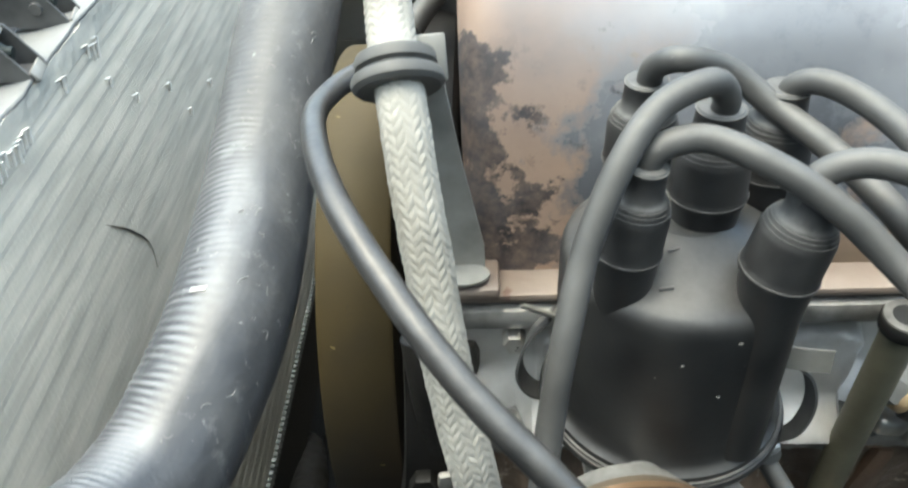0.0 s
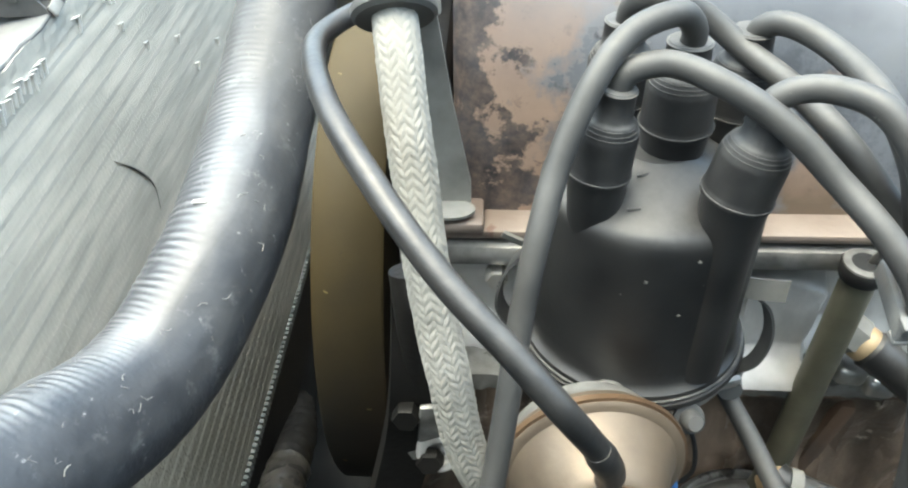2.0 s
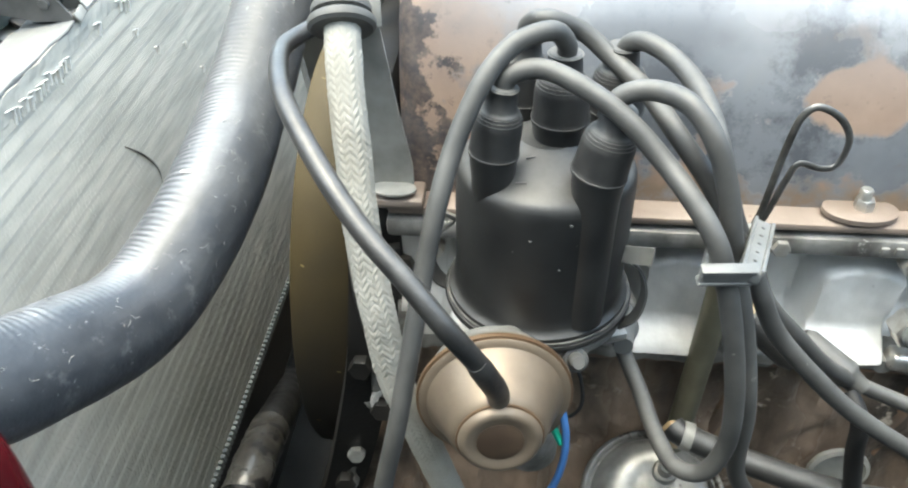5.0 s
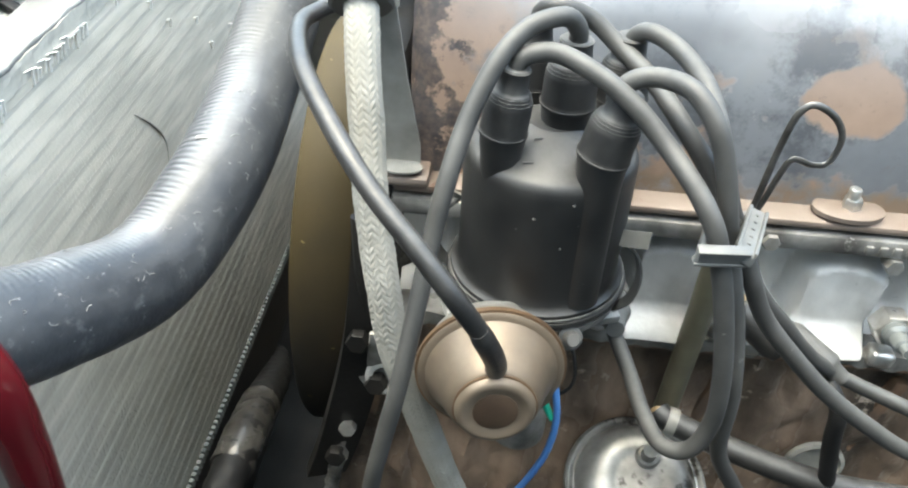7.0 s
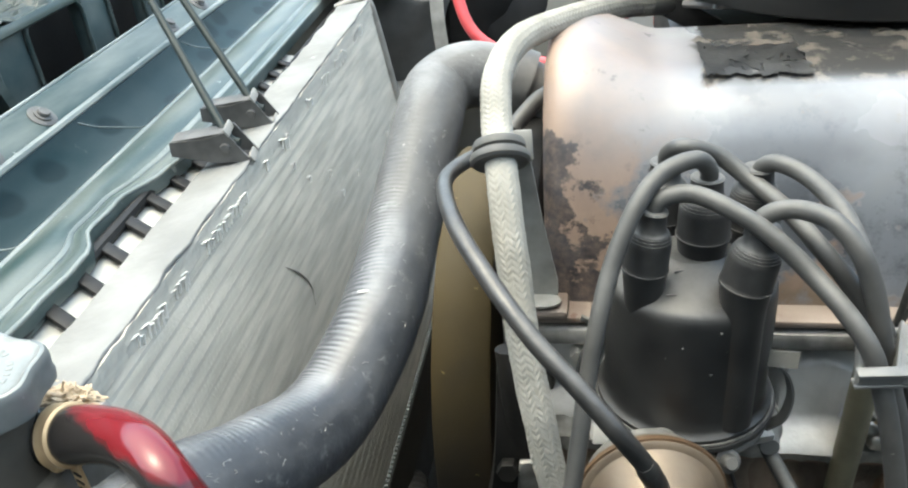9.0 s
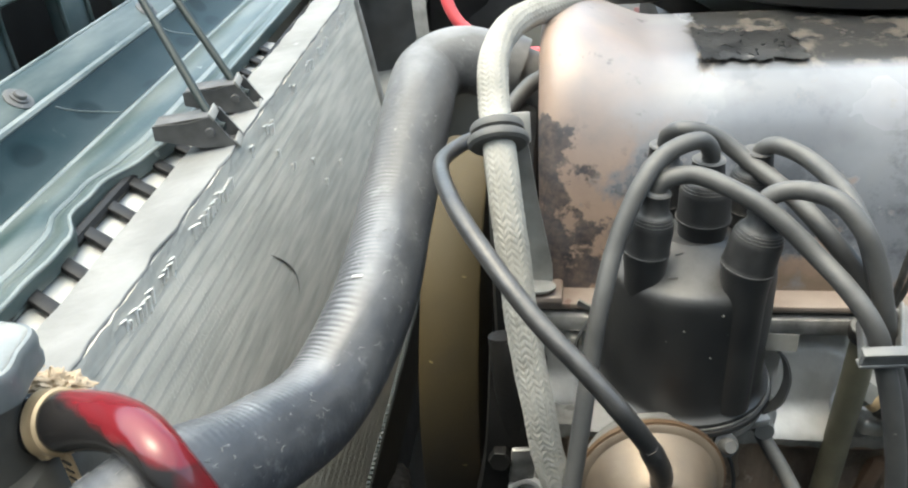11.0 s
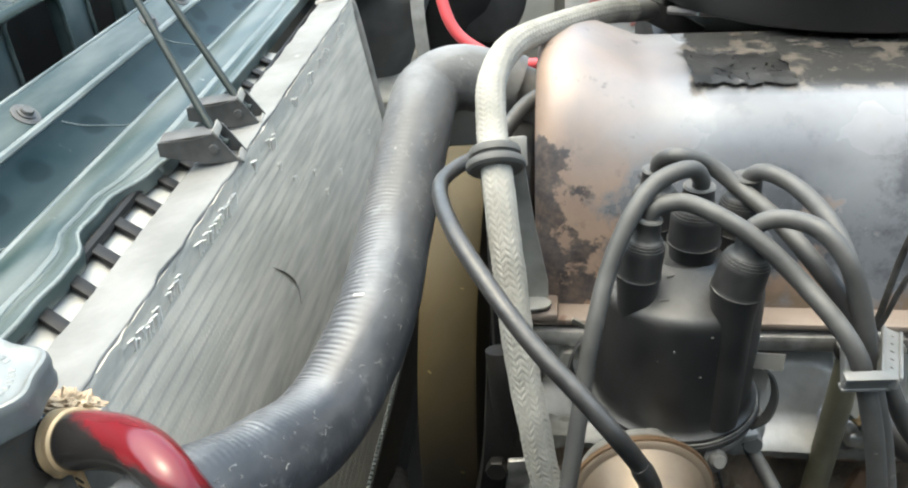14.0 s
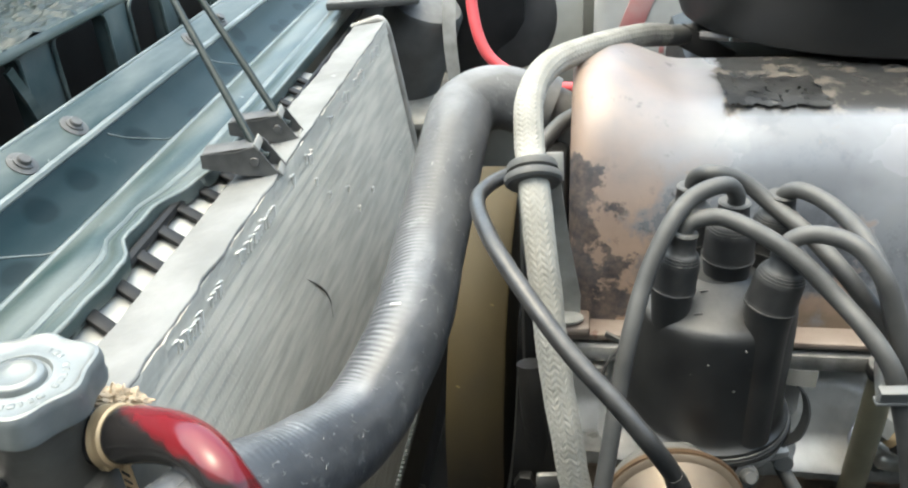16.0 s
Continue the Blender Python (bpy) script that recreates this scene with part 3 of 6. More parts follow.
def tube(pts, r, sides=16, spacing=0.004, relief=None, bm=None, raw=False, flat=1.0):
    """A tube along a smooth line. relief(s, a, p) adds to the radius at s metres and angle a."""
    line = [Vector(q) for q in pts] if raw else spline(pts, 32)
    line, total = even(line, spacing)
    bm = bm or bmesh.new()
    rings = []
    up = Vector((0, 0, 1))
    t0 = (line[1] - line[0]).normalized()
    side = t0.cross(up)
    if side.length < 0.1:
        side = t0.cross(Vector((0, 1, 0)))
    side.normalize()
    n = len(line)
    for i, q in enumerate(line):
        t = (line[min(n - 1, i + 1)] - line[max(0, i - 1)]).normalized()
        side = (side - t * side.dot(t)).normalized()
        other = t.cross(side)
        s = total * i / (n - 1)
        ring = []
        for k in range(sides):
            a = 2 * math.pi * k / sides
            d = side * math.cos(a) + other * math.sin(a) * flat
            rad = r(s / total) if callable(r) else r
            if relief:
                rad += relief(s, a, d)
            ring.append(bm.verts.new(q + d * rad))
        rings.append(ring)
    for a, b in zip(rings, rings[1:]):
        for k in range(sides):
            bm.faces.new((a[k], a[(k + 1) % sides], b[(k + 1) % sides], b[k]))
    bm.faces.new(list(reversed(rings[0])))
    bm.faces.new(rings[-1])
    return bm


def lathe(profile, m, sides=40, bm=None, lobe=None):
    """Turns (radius, height) pairs about the z axis of the pose m."""
    bm = bm or bmesh.new()
    rings = []
    for r, z in profile:
        ring = []
        for k in range(sides):
            a = 2 * math.pi * k / sides
            rr = r * (lobe(a, r, z) if lobe else 1)
            ring.append(bm.verts.new(m @ Vector((rr * math.cos(a), rr * math.sin(a), z))))
        rings.append(ring)
    for a, b in zip(rings, rings[1:]):
        for k in range(sides):
            bm.faces.new((a[k], a[(k + 1) % sides], b[(k + 1) % sides], b[k]))
    if profile[0][0] > 1e-5:
        bm.faces.new(list(reversed(rings[0])))
    if profile[-1][0] > 1e-5:
        bm.faces.new(rings[-1])
    bmesh.ops.remove_doubles(bm, verts=bm.verts, dist=1e-6)
    return bm


def box(m, sx, sy, sz, bevel=0.001, bm=None, seg=2):
    """A box of that size about the origin of the pose m, with rounded edges."""
    b = bmesh.new()
    bmesh.ops.create_cube(b, size=1)
    bmesh.ops.scale(b, vec=(sx, sy, sz), verts=b.verts)
    if bevel:
        bmesh.ops.bevel(b, geom=b.edges[:], offset=min(bevel, 0.45 * min(sx, sy, sz)), segments=seg, profile=0.5, affect="EDGES")
    bmesh.ops.transform(b, matrix=m, verts=b.verts)
    if bm is None:
        return b
    me = bpy.data.meshes.new("tmp")
    b.to_mesh(me)
    b.free()
    bm.from_mesh(me)
    bpy.data.meshes.remove(me)
    return bm


def aim(p, d, up=(0, 0, 1)):
    """A pose at p whose z axis points along d."""
    q = Vector(d).to_track_quat("Z", "Y")
    return Matrix.Translation(p) @ q.to_matrix().to_4x4()


def hexagon(m, r, h, bm=None):
    bm = lathe([(0, 0), (r, 0), (r, h * 0.85), (r * 0.9, h), (0, h)], m, 6, bm)
    return bm


def sweep(profile, path, bm=None, closed=False):
    """Carries a profile of (u, v) pairs along path, a list of (origin, u axis, v axis)."""
    bm = bm or bmesh.new()
    rows = [[bm.verts.new(Vector(o) + Vector(a) * u + Vector(b) * v) for u, v in profile] for o, a, b in path]
    n = len(profile)
    for p, q in zip(rows, rows[1:]):
        for k in range(n if closed else n - 1):
            bm.faces.new((p[k], p[(k + 1) % n], q[(k + 1) % n], q[k]))
    if closed:
        bm.faces.new(rows[0])
        bm.faces.new(list(reversed(rows[-1])))
    return bm


def strip(pts, width, axis, thick):
    """A bent metal strip: a flat band along pts, width along axis."""
    line = spline(pts, 6)
    ax = Vector(axis).normalized()
    path = []
    for i, q in enumerate(line):
        t = (line[min(len(line) - 1, i + 1)] - line[max(0, i - 1)]).normalized()
        path.append((q, ax, t.cross(ax).normalized()))
    w, h = width / 2, thick / 2
    return sweep([(-w, -h), (w, -h), (w, h), (-w, h)], path, closed=True)

# ---- setting ----
bm = bmesh.new()
bmesh.ops.create_grid(bm, x_segments=8, y_segments=8, size=60)
tagged(part("ground", bm, CONCRETE), "pale grey concrete ground under the car", "ground", kind="structure")

for name, c, size, material, label in (
    ("inner_fender", (0.35, 1.16, 0.62), (1.9, 0.02, 0.75), PALE, "pale grey dusty inner fender panel of the engine bay"),
    # next three are out of view, placed to keep light from the bay
    ("inner_fender", (0.35, -0.060, 0.56), (1.9, 0.02, 0.68), BODYGREEN, "unseen dark green near inner fender panel, set close to block light"),
    ("fender_top", (0.35, -0.40, 0.905), (1.9, 0.66, 0.02), BODYGREEN, "unseen dark green near fender top, added to block light"),
    ("radiator_support", (-0.170, -0.030, 0.60), (0.16, 0.02, 0.62), BODYGREEN, "unseen dark green panel added to shade the lower radiator"),
    ("firewall", (1.1, 0.27, 0.70), (0.02, 1.76, 0.95), DUCT, "dark grey firewall at the back of the engine bay"),
    ("crossmember", (-0.25, 0.3, 0.38), (0.12, 1.6, 0.10), DARKIRON, "dirty dark steel front crossmember under the radiator"),
    ("undertray", (0.1, 0.27, 0.265), (1.5, 1.80, 0.02), DARKIRON, "oily dark steel undertray below the engine"),
):
    tagged(part(name, box(pose(*c), *size, 0.006), material), label, name.replace("_", " "), kind="structure")

# out-of-view wall, added to cut sky light from the near side
tagged(part("wall_near_blocker", box(pose(0.4, -1.00, 1.15), 7.0, 0.12, 2.3, 0.01), PLASTER), "unseen plain grey wall added to block light from the near side", "wall", kind="structure")

# ---- radiator ----
RA, RB = Vector((-0.190, 0.140, 0.946)), Vector((-0.207, 0.745, 0.962))
RL = (RB - RA).normalized()
RD = Vector((0.135, 0, -1)).normalized()
RN = RD.cross(RL).normalized()
if RN.x > 0:
    RN = -RN
RLEN = (RB - RA).length


def rad(u, v, w):
    """A point u along the radiator, v down its face, w into it."""
    return RA + RL * u + RD * v + RN * w


def rad_box(u0, u1, v0, v1, w0, w1, bevel=0.001, bm=None):
    m = Matrix((RL, RD, RN)).transposed().to_4x4()
    m.translation = rad((u0 + u1) / 2, (v0 + v1) / 2, (w0 + w1) / 2)
    return box(m, u1 - u0, v1 - v0, w1 - w0, bevel, bm)


radiator = thing("radiator", (-0.15, 0.42, 0.60), "dusty aluminium radiator with a white-topped header and bent fins", "radiator")
U0, U1 = -0.018, RLEN
PITCH = 0.0098
# shade of the deep bay painted on the lower fins as a dark blotch
for m in (CORE, TUBE_AL):
    shade_blotch(m, rad(0.13, 0.315, 0), 0.06, 0.20, (0.105, 0.100, 0.076), 0.5)
ROWS_N = 35
# fins: a folded strip between each two tubes
bm = bmesh.new()
for r in range(ROWS_N):
    va, vb = 0.006 + r * PITCH + 0.0010, 0.006 + (r + 1) * PITCH - 0.0010
    u, k, prev = 0.0, 0, None
    while u < RLEN:
        v = va if k % 2 else vb
        cur = (bm.verts.new(rad(u, v, 0.00032)), bm.verts.new(rad(u, v, 0.003)))
        if prev:
            bm.faces.new((prev[0], cur[0], cur[1], prev[1]))
        prev = cur
        u += 0.0019 + 0.0003 * random.random()
        k += 1
tagged(part("fin_pack", bm, CORE, radiator, "dusty folded cooling fins", smooth=False), kind="stuff")
part("backing", rad_box(0, RLEN, 0.003, 0.349, 0.0004, 0.020), CORE, radiator, "dim rear face of the core")
base_tube = None
for r in range(ROWS_N + 1):
    v = 0.006 + r * PITCH
    if base_tube is None:
        base_tube = part("tube", rad_box(0, RLEN, v - 0.0012, v + 0.0012, 0.00036, 0.006, 0.0), TUBE_AL, radiator)
    else:
        o = new("tube", base_tube.data)
        o.parent = radiator
        o.location = RD * (r * PITCH)
# header: uneven white top
bm = rad_box(U0, RLEN, -0.0045, -0.0018, -0.0002, 0.036, 0.0010)
bmesh.ops.subdivide_edges(bm, edges=[e for e in bm.edges if e.calc_length() > 0.2], cuts=60, use_grid_fill=True)
for v in bm.verts:
    q = noise.noise(v.co * 55) * 0.0016 + noise.noise(v.co * 190) * 0.0006
    v.co += RD * q + RN * noise.noise(v.co * 80 + Vector((3, 1, 7))) * 0.0018
part("header", bm, WHITE, radiator, "white dusty header plate with ragged edges")
bm = tube([rad(RLEN + 0.004, -0.002, 0.040), rad(RLEN + 0.005, -0.005, 0.020), rad(RLEN + 0.005, -0.004, 0.004), rad(RLEN + 0.005, 0.03, 0.0), rad(RLEN + 0.005, 0.17, 0.0), rad(RLEN + 0.005, 0.34, 0.0)], 0.0045, 10)
part("side_rail", bm, GREYSTEEL, radiator, "rounded grey side rail")
b = rad_box(U0, RLEN, -0.0022, 0.0095, -0.0004, 0.0030, 0.0)
bmesh.ops.subdivide_edges(b, edges=[e for e in b.edges if e.calc_length() > 0.2], cuts=220, use_grid_fill=True)
bmesh.ops.subdivide_edges(b, edges=[e for e in b.edges if 0.005 < e.calc_length() < 0.02], cuts=3, use_grid_fill=True)
for v in b.verts:
    v.co += RN * (noise.noise(v.co * 260) * 0.0005 + noise.noise(v.co * 90) * 0.0003) + RD * noise.noise(v.co * 120 + Vector((5, 2, 1))) * 0.0012
part("crushed_edge", b, TUBE_AL, radiator, "crushed dusty fins along the header", smooth=False)
b = rad_box(-0.012, 0.002, 0.010, 0.345, -0.003, 0.006, 0.002)
bmesh.ops.subdivide_edges(b, edges=[e for e in b.edges if e.calc_length() > 0.2], cuts=60, use_grid_fill=True)
for v in b.verts:
    v.co += RL * noise.noise(v.co * 120) * 0.0012
part("near_rail", b, GREYSTEEL, radiator, "mottled grey end rail of the core")
part("end_plate", rad_box(RLEN, RLEN + 0.003, 0.0, 0.36, 0.0, 0.036, 0.001), GREYSTEEL, radiator)
part("foot_rail", rad_box(U0, RLEN, 0.348, 0.366, 0.004, 0.036, 0.002), DARKIRON, radiator)
# serrated edge of the lower fin strip, a little aslant
tooth = None
for k in range(104):
    u = 0.004 + k * 0.0058
    if tooth is None:
        tooth = part("tooth", rad_box(u, u + 0.0034, 0.3228, 0.3290, -0.0030, 0.001, 0), ZINC, radiator, smooth=False)
    else:
        o = new("tooth", tooth.data)
        o.parent = radiator
        o.location = RL * (k * 0.0058) + RD * (k * 0.0058 * 0.062)
part("fin_strip_edge", sweep([(0, -0.0014), (0, 0.0014), (0.05, 0.0014), (0.05, -0.0014)], [(rad(u, 0.3275 + 0.062 * u, 0.0), RD, RN) for u in (0.0, 0.2, 0.4, RLEN)], closed=True), DARKIRON, radiator, "dark edge below the fins")
# bent fins: little bright chevrons below the header, and a few stray flakes
clusters = ((0.125, 15, 0.004), (0.272, 4, 0.006), (0.437, 8, 0.004), (0.035, 7, 0.003), (0.235, 2, 0.004), (0.345, 3, 0.004), (0.395, 4, 0.003), (0.515, 7, 0.003), (0.080, 4, 0.004))
spots_ = [(u0 + 0.0047 * k, v0 + 0.004 * random.random()) for u0, c, v0 in clusters for k in range(c)]
spots_ += [(0.345, 0.070), (0.36, 0.098), (0.41, 0.104), (0.28, 0.030), (0.534, 0.121), (0.30, 0.052)]
chevrons = []
for size in (0.95, 0.80, 0.62):
    b = bmesh.new()
    w = 0.0009 * size
    a0, a1, a2 = [rad(u * size, x * size, y) for u, x, y in ((0, 0, -0.0010), (0, 0.0012, -0.0022), (0.0046, 0.0100, -0.0010))]
    shift = RL * 0.0068 * size
    q = [a0, a0 + RL * w, a1 + shift + RL * w, a1 + shift, a2, a2 + RL * w]
    vs = [b.verts.new(x) for x in q] + [b.verts.new(x + RN * 0.0015) for x in q]
    for f in ((0, 1, 2, 3), (3, 2, 5, 4), (7, 6, 9, 8), (8, 9, 10, 11), (0, 3, 9, 6), (1, 7, 8, 2), (3, 4, 10, 9), (2, 8, 11, 5), (0, 6, 7, 1), (4, 5, 11, 10)):
        b.faces.new([vs[i] for i in f])
    chevrons.append(b)
kinds = []
for i, (u, v) in enumerate(spots_):
    k = random.choice((0, 0, 1, 1, 2)) if i < len(spots_) - 6 else 2
    if i < 3:
        k = i
        o = part("bent_fin", chevrons[i], BENT, radiator, "bright bent fin", smooth=False)
        kinds.append(o)
    else:
        o = new("bent_fin", kinds[k].data)
        o.parent = radiator
    o.location = RL * u + RD * v
# a curved scar in the fins
bm = tube([rad(0.213, 0.080, 0.0), rad(0.230, 0.098, -0.0003), rad(0.240, 0.116, -0.0003), rad(0.236, 0.131, 0.0)], lambda s: 0.0002 + 0.0005 * math.sin(math.pi * min(1, s + 0.05)) ** 2, 6, 0.003)
part("scar", bm, DUCT, radiator, "dark curved scar pressed into the fins")
# filler neck and inlet on the near end of the header
NECK = Vector((-0.2105, 0.0975, 0.950))
part("filler_neck", lathe([(0.021, -0.02), (0.021, 0.012), (0.0235, 0.015), (0.0235, 0.018), (0, 0.018)], Matrix.Translation(NECK)), TANK, radiator, "dark filler neck")
part("tank", rad_box(-0.135, -0.004, 0.012, 0.34, -0.004, 0.036, 0.006), TANK, radiator, "dark side tank")


def lobes(a, r, z):
    ears = max(0.0, math.cos(a - radians(42))) ** 10 + max(0.0, math.cos(a - radians(222))) ** 10
    return 1 + (0.13 * ears + 0.048 * math.cos(7 * a + 0.6) * min(1.0, (r - 0.028) / 0.010) if r > 0.028 else 0)


CM = Matrix.Translation((-0.2105, 0.0975, 0.9800)) @ Matrix.Diagonal((0.70, 0.70, 1, 1)) @ pose(0, 0, 0, 0, 3, 0)
cap = part("pressure_cap", lathe([(0.0385, -0.0100), (0.0405, -0.0096), (0.0412, -0.0060), (0.0404, -0.0030), (0.0412, 0.0010), (0.0408, 0.0040), (0.0396, 0.0056), (0.0378, 0.0060), (0.0358, 0.0050), (0.0340, 0.0044), (0.024, 0.0046), (0.0215, 0.0052), (0.0200, 0.0050), (0.0185, 0.0032), (0, 0.0030)], CM, 160, lobe=lobes), ZINC, radiator, "zinc-plated pressed filler cap with wavy eared rim")
part("rivet", lathe([(0.0165, 0.0025), (0.0162, 0.0056), (0.0150, 0.0066), (0.0120, 0.0070), (0.0105, 0.0060), (0.0085, 0.0052), (0, 0.0050)], CM, 48), ZINC, cap, "pale dished rivet disc in the middle")
# unreadable stamping round the lid
for k in range(22):
    a = radians(-150 + k * 11)
    m = CM @ pose(0.027 * math.cos(a), 0.027 * math.sin(a), 0.0040, 0, 0, math.degrees(a) + 90)
    if k == 0:
        mark0 = part("stamped_mark", box(m, 0.0022, 0.0040, 0.0018, 0.0004), ZINC, cap)
    elif k % 6:
        part("stamped_mark", box(m, 0.0018 + 0.0012 * (k % 3), 0.0040, 0.0018, 0.0004), ZINC, cap)

tape = thing("sealing_wad", (-0.190, 0.122, 0.950), "dirty beige cloth wad tied where the header ends", "cloth wad")
rag = random.Random(5)
b = bmesh.new()
bmesh.ops.create_icosphere(b, subdivisions=5, radius=1.0)
for v in b.verts:
    d = v.co.copy()
    fold = 0.55 * noise.noise(d * 2.6 + Vector((4, 1, 0))) + 0.35 * noise.noise(d * 6 + Vector((1, 8, 3))) + 0.16 * noise.noise(d * 14)
    v.co = Vector((-0.190, 0.1235, 0.9510)) + Vector((d.x * 0.0125, d.y * 0.0075, d.z * 0.0045)) * (1 + fold)
part("cloth", b, CLOTH, tape)
for k in range(4):
    c = Vector((-0.199 + 0.006 * k, 0.124, 0.9525))
    part("thread", tube([c, c + Vector((0.001, 0.003, 0.004 + 0.002 * rag.random())), c + Vector((0.004, 0.004 - 0.003 * k, 0.007 * rag.random()))], lambda s: 0.0007 * (1 - 0.6 * s), 6, 0.001), CLOTH, tape, "loose thread")

# ---- big radiator hose ----
hose = thing("radiator_hose", (-0.078, 0.23, 0.893), "worn black rubber radiator hose with scuffed ribbed inner bend", "hose")


def hose_relief(s, a, d):
    bend = max(0.0, min(1.0, (s - 0.24) / 0.15))
    inner = max(0.0, min(1.0, 0.30 - 1.3 * (d.x * (1 - 0.4 * bend) - 0.8 * bend * d.y)))
    zone = math.exp(-((s - 0.31) / 0.15) ** 4)
    rib = math.sin(s * 2 * math.pi / 0.0034 + 1.5 * noise.noise(Vector((s * 80, a * 2, 0)))) * 0.00032 * inner * zone * (0.6 + 1.1 * noise.noise(Vector((s * 150, a * 3, 5))))
    lump = noise.noise(Vector((math.cos(a) * 2, math.sin(a) * 2, s * 40))) * 0.0005
    return rib + lump


HOSE_LINE = [(-0.0077, 0.4271, 0.9767), (-0.0445, 0.426, 0.9885), (-0.0674, 0.4112, 0.9845), (-0.0711, 0.3756, 0.975), (-0.0773, 0.3004, 0.9349), (-0.0784, 0.2298, 0.918), (-0.0952, 0.1725, 0.8994), (-0.1108, 0.118, 0.9182), (-0.1242, 0.084, 0.9345), (-0.1349, 0.0649, 0.9360), (-0.150, 0.050, 0.928), (-0.168, 0.044, 0.915), (-0.186, 0.044, 0.900)]
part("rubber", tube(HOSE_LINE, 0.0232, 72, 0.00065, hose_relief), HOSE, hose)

# pale scuffs and hooked scratches on the rubber
axis_line, axis_len = even(spline(HOSE_LINE), 0.002)


def hose_skin(s, turn, lift=0.0002):
    """A place s metres along the hose, turned from the radiator side (0) over the top (90)."""
    i = max(1, min(len(axis_line) - 2, int(round(s / axis_len * (len(axis_line) - 1)))))
    f = s / axis_len * (len(axis_line) - 1) - i
    t = (axis_line[i + 1] - axis_line[i - 1]).normalized()
    q = axis_line[i] + (axis_line[i + 1] - axis_line[i]) * f
    v = Vector((-math.cos(radians(turn)), 0, math.sin(radians(turn))))
    return q + (v - t * v.dot(t)).normalized() * (0.0232 + lift)


dice = random.Random(11)
for k in range(115):
    s0, a0 = dice.uniform(0.12, 0.46), dice.choice((dice.uniform(5, 50), dice.uniform(5, 50), dice.uniform(60, 100), dice.uniform(110, 150), dice.uniform(125, 165)))
    ds, da = dice.uniform(-0.002, 0.002), dice.choice((-1, 1)) * dice.uniform(2, 6)
    hook = dice.uniform(-0.003, 0.003)
    pts = [hose_skin(s0, a0), hose_skin(s0 + ds * 0.4, a0 + da * 0.5), hose_skin(s0 + ds, a0 + da), hose_skin(s0 + ds + hook, a0 + da * 1.15)]
    part("scuff", tube(pts, dice.uniform(0.00008, 0.00020), 6, 0.0012), SCUFF, hose, "pale scuff")
HC = aim((-0.176, 0.0435, 0.909), (-0.018, 0.0, -0.015))
part("clamp_band", lathe([(0.0236, -0.006), (0.0246, -0.006), (0.0246, 0.006), (0.0236, 0.006)], HC, 48), GREYSTEEL, hose, "worm-drive clamp band")
part("clamp_screw", box(HC @ pose(0.0, -0.0275, 0.0, 0, 0, 0), 0.016, 0.008, 0.010, 0.002), ZINC, hose, "bright clamp screw housing")
part("paint_speck", box(aim(hose_skin(0.262, 82, 0.0002), (-0.1, 0, 1)), 0.0025, 0.006, 0.0008, 0.0003), BOTTLE, hose, "white paint speck")

# ---- red overflow hose ----
red = thing("heater_hose", (-0.1502, 0.1065, 0.852), "glossy dark red rubber hose arching down from the filler neck", "hose")
RED_LINE = [(-0.1991, 0.1049, 0.9463), (-0.1849, 0.1063, 0.9462), (-0.1638, 0.1018, 0.9529), (-0.1436, 0.0927, 0.9608), (-0.1256, 0.0813, 0.9656), (-0.1112, 0.0710, 0.9602), (-0.1020, 0.0700, 0.9320), (-0.1080, 0.0770, 0.8900), (-0.1180, 0.0850, 0.8400)]
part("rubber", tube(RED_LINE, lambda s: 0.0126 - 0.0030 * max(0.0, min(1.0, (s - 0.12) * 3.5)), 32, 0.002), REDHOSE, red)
part("clamp_band", tube([(-0.1868, 0.1060, 0.9462), (-0.1815, 0.1060, 0.9470), (-0.1762, 0.1050, 0.9486)], lambda s: 0.0140 if 0.06 < s < 0.94 else 0.0130, 40, 0.0008), BRASS, red, "broad tan clamp band")
part("clamp_screw", box(aim((-0.1831, 0.0979, 0.9391), (0.8, -0.4, 0.45)), 0.007, 0.007, 0.010, 0.002), BRASS, red)
TAIL_TOP = Vector((-0.1755, 0.0977, 0.9403))
tail = part("clamp_tail", strip([TAIL_TOP, TAIL_TOP + Vector((0.001, -0.001, -0.015)), TAIL_TOP + Vector((0.000, 0.0, -0.035)), TAIL_TOP + Vector((-0.003, 0.002, -0.065))], 0.0085, (0.9, -0.4, 0.0), 0.0012), BRASS, red, "hanging tan clamp strap")
for k in range(9):
    part("slot", box(Matrix.Translation(TAIL_TOP + Vector((0.0008, -0.0012, -0.006 - 0.0045 * k))) @ pose(0, 0, 0, 0, 0, -24), 0.0055, 0.0016, 0.0012, 0.0003), DARKIRON, tail, "dark worm slot")

# ---- engine ----
engine = thing("engine_block", (0.30, 0.42, 0.35), "rusty brown cast-iron engine block with oily dark front", "engine")
part("block_side", box(pose(0.36, 0.42, 0.62), 0.70, 0.255, 0.36, 0.010), RUST, engine, "rusty brown block side")


def left_edge(z):
    return -0.012 - 0.16 * max(0.0, 0.765 - z) - 0.06 * max(0.0, 0.70 - z)


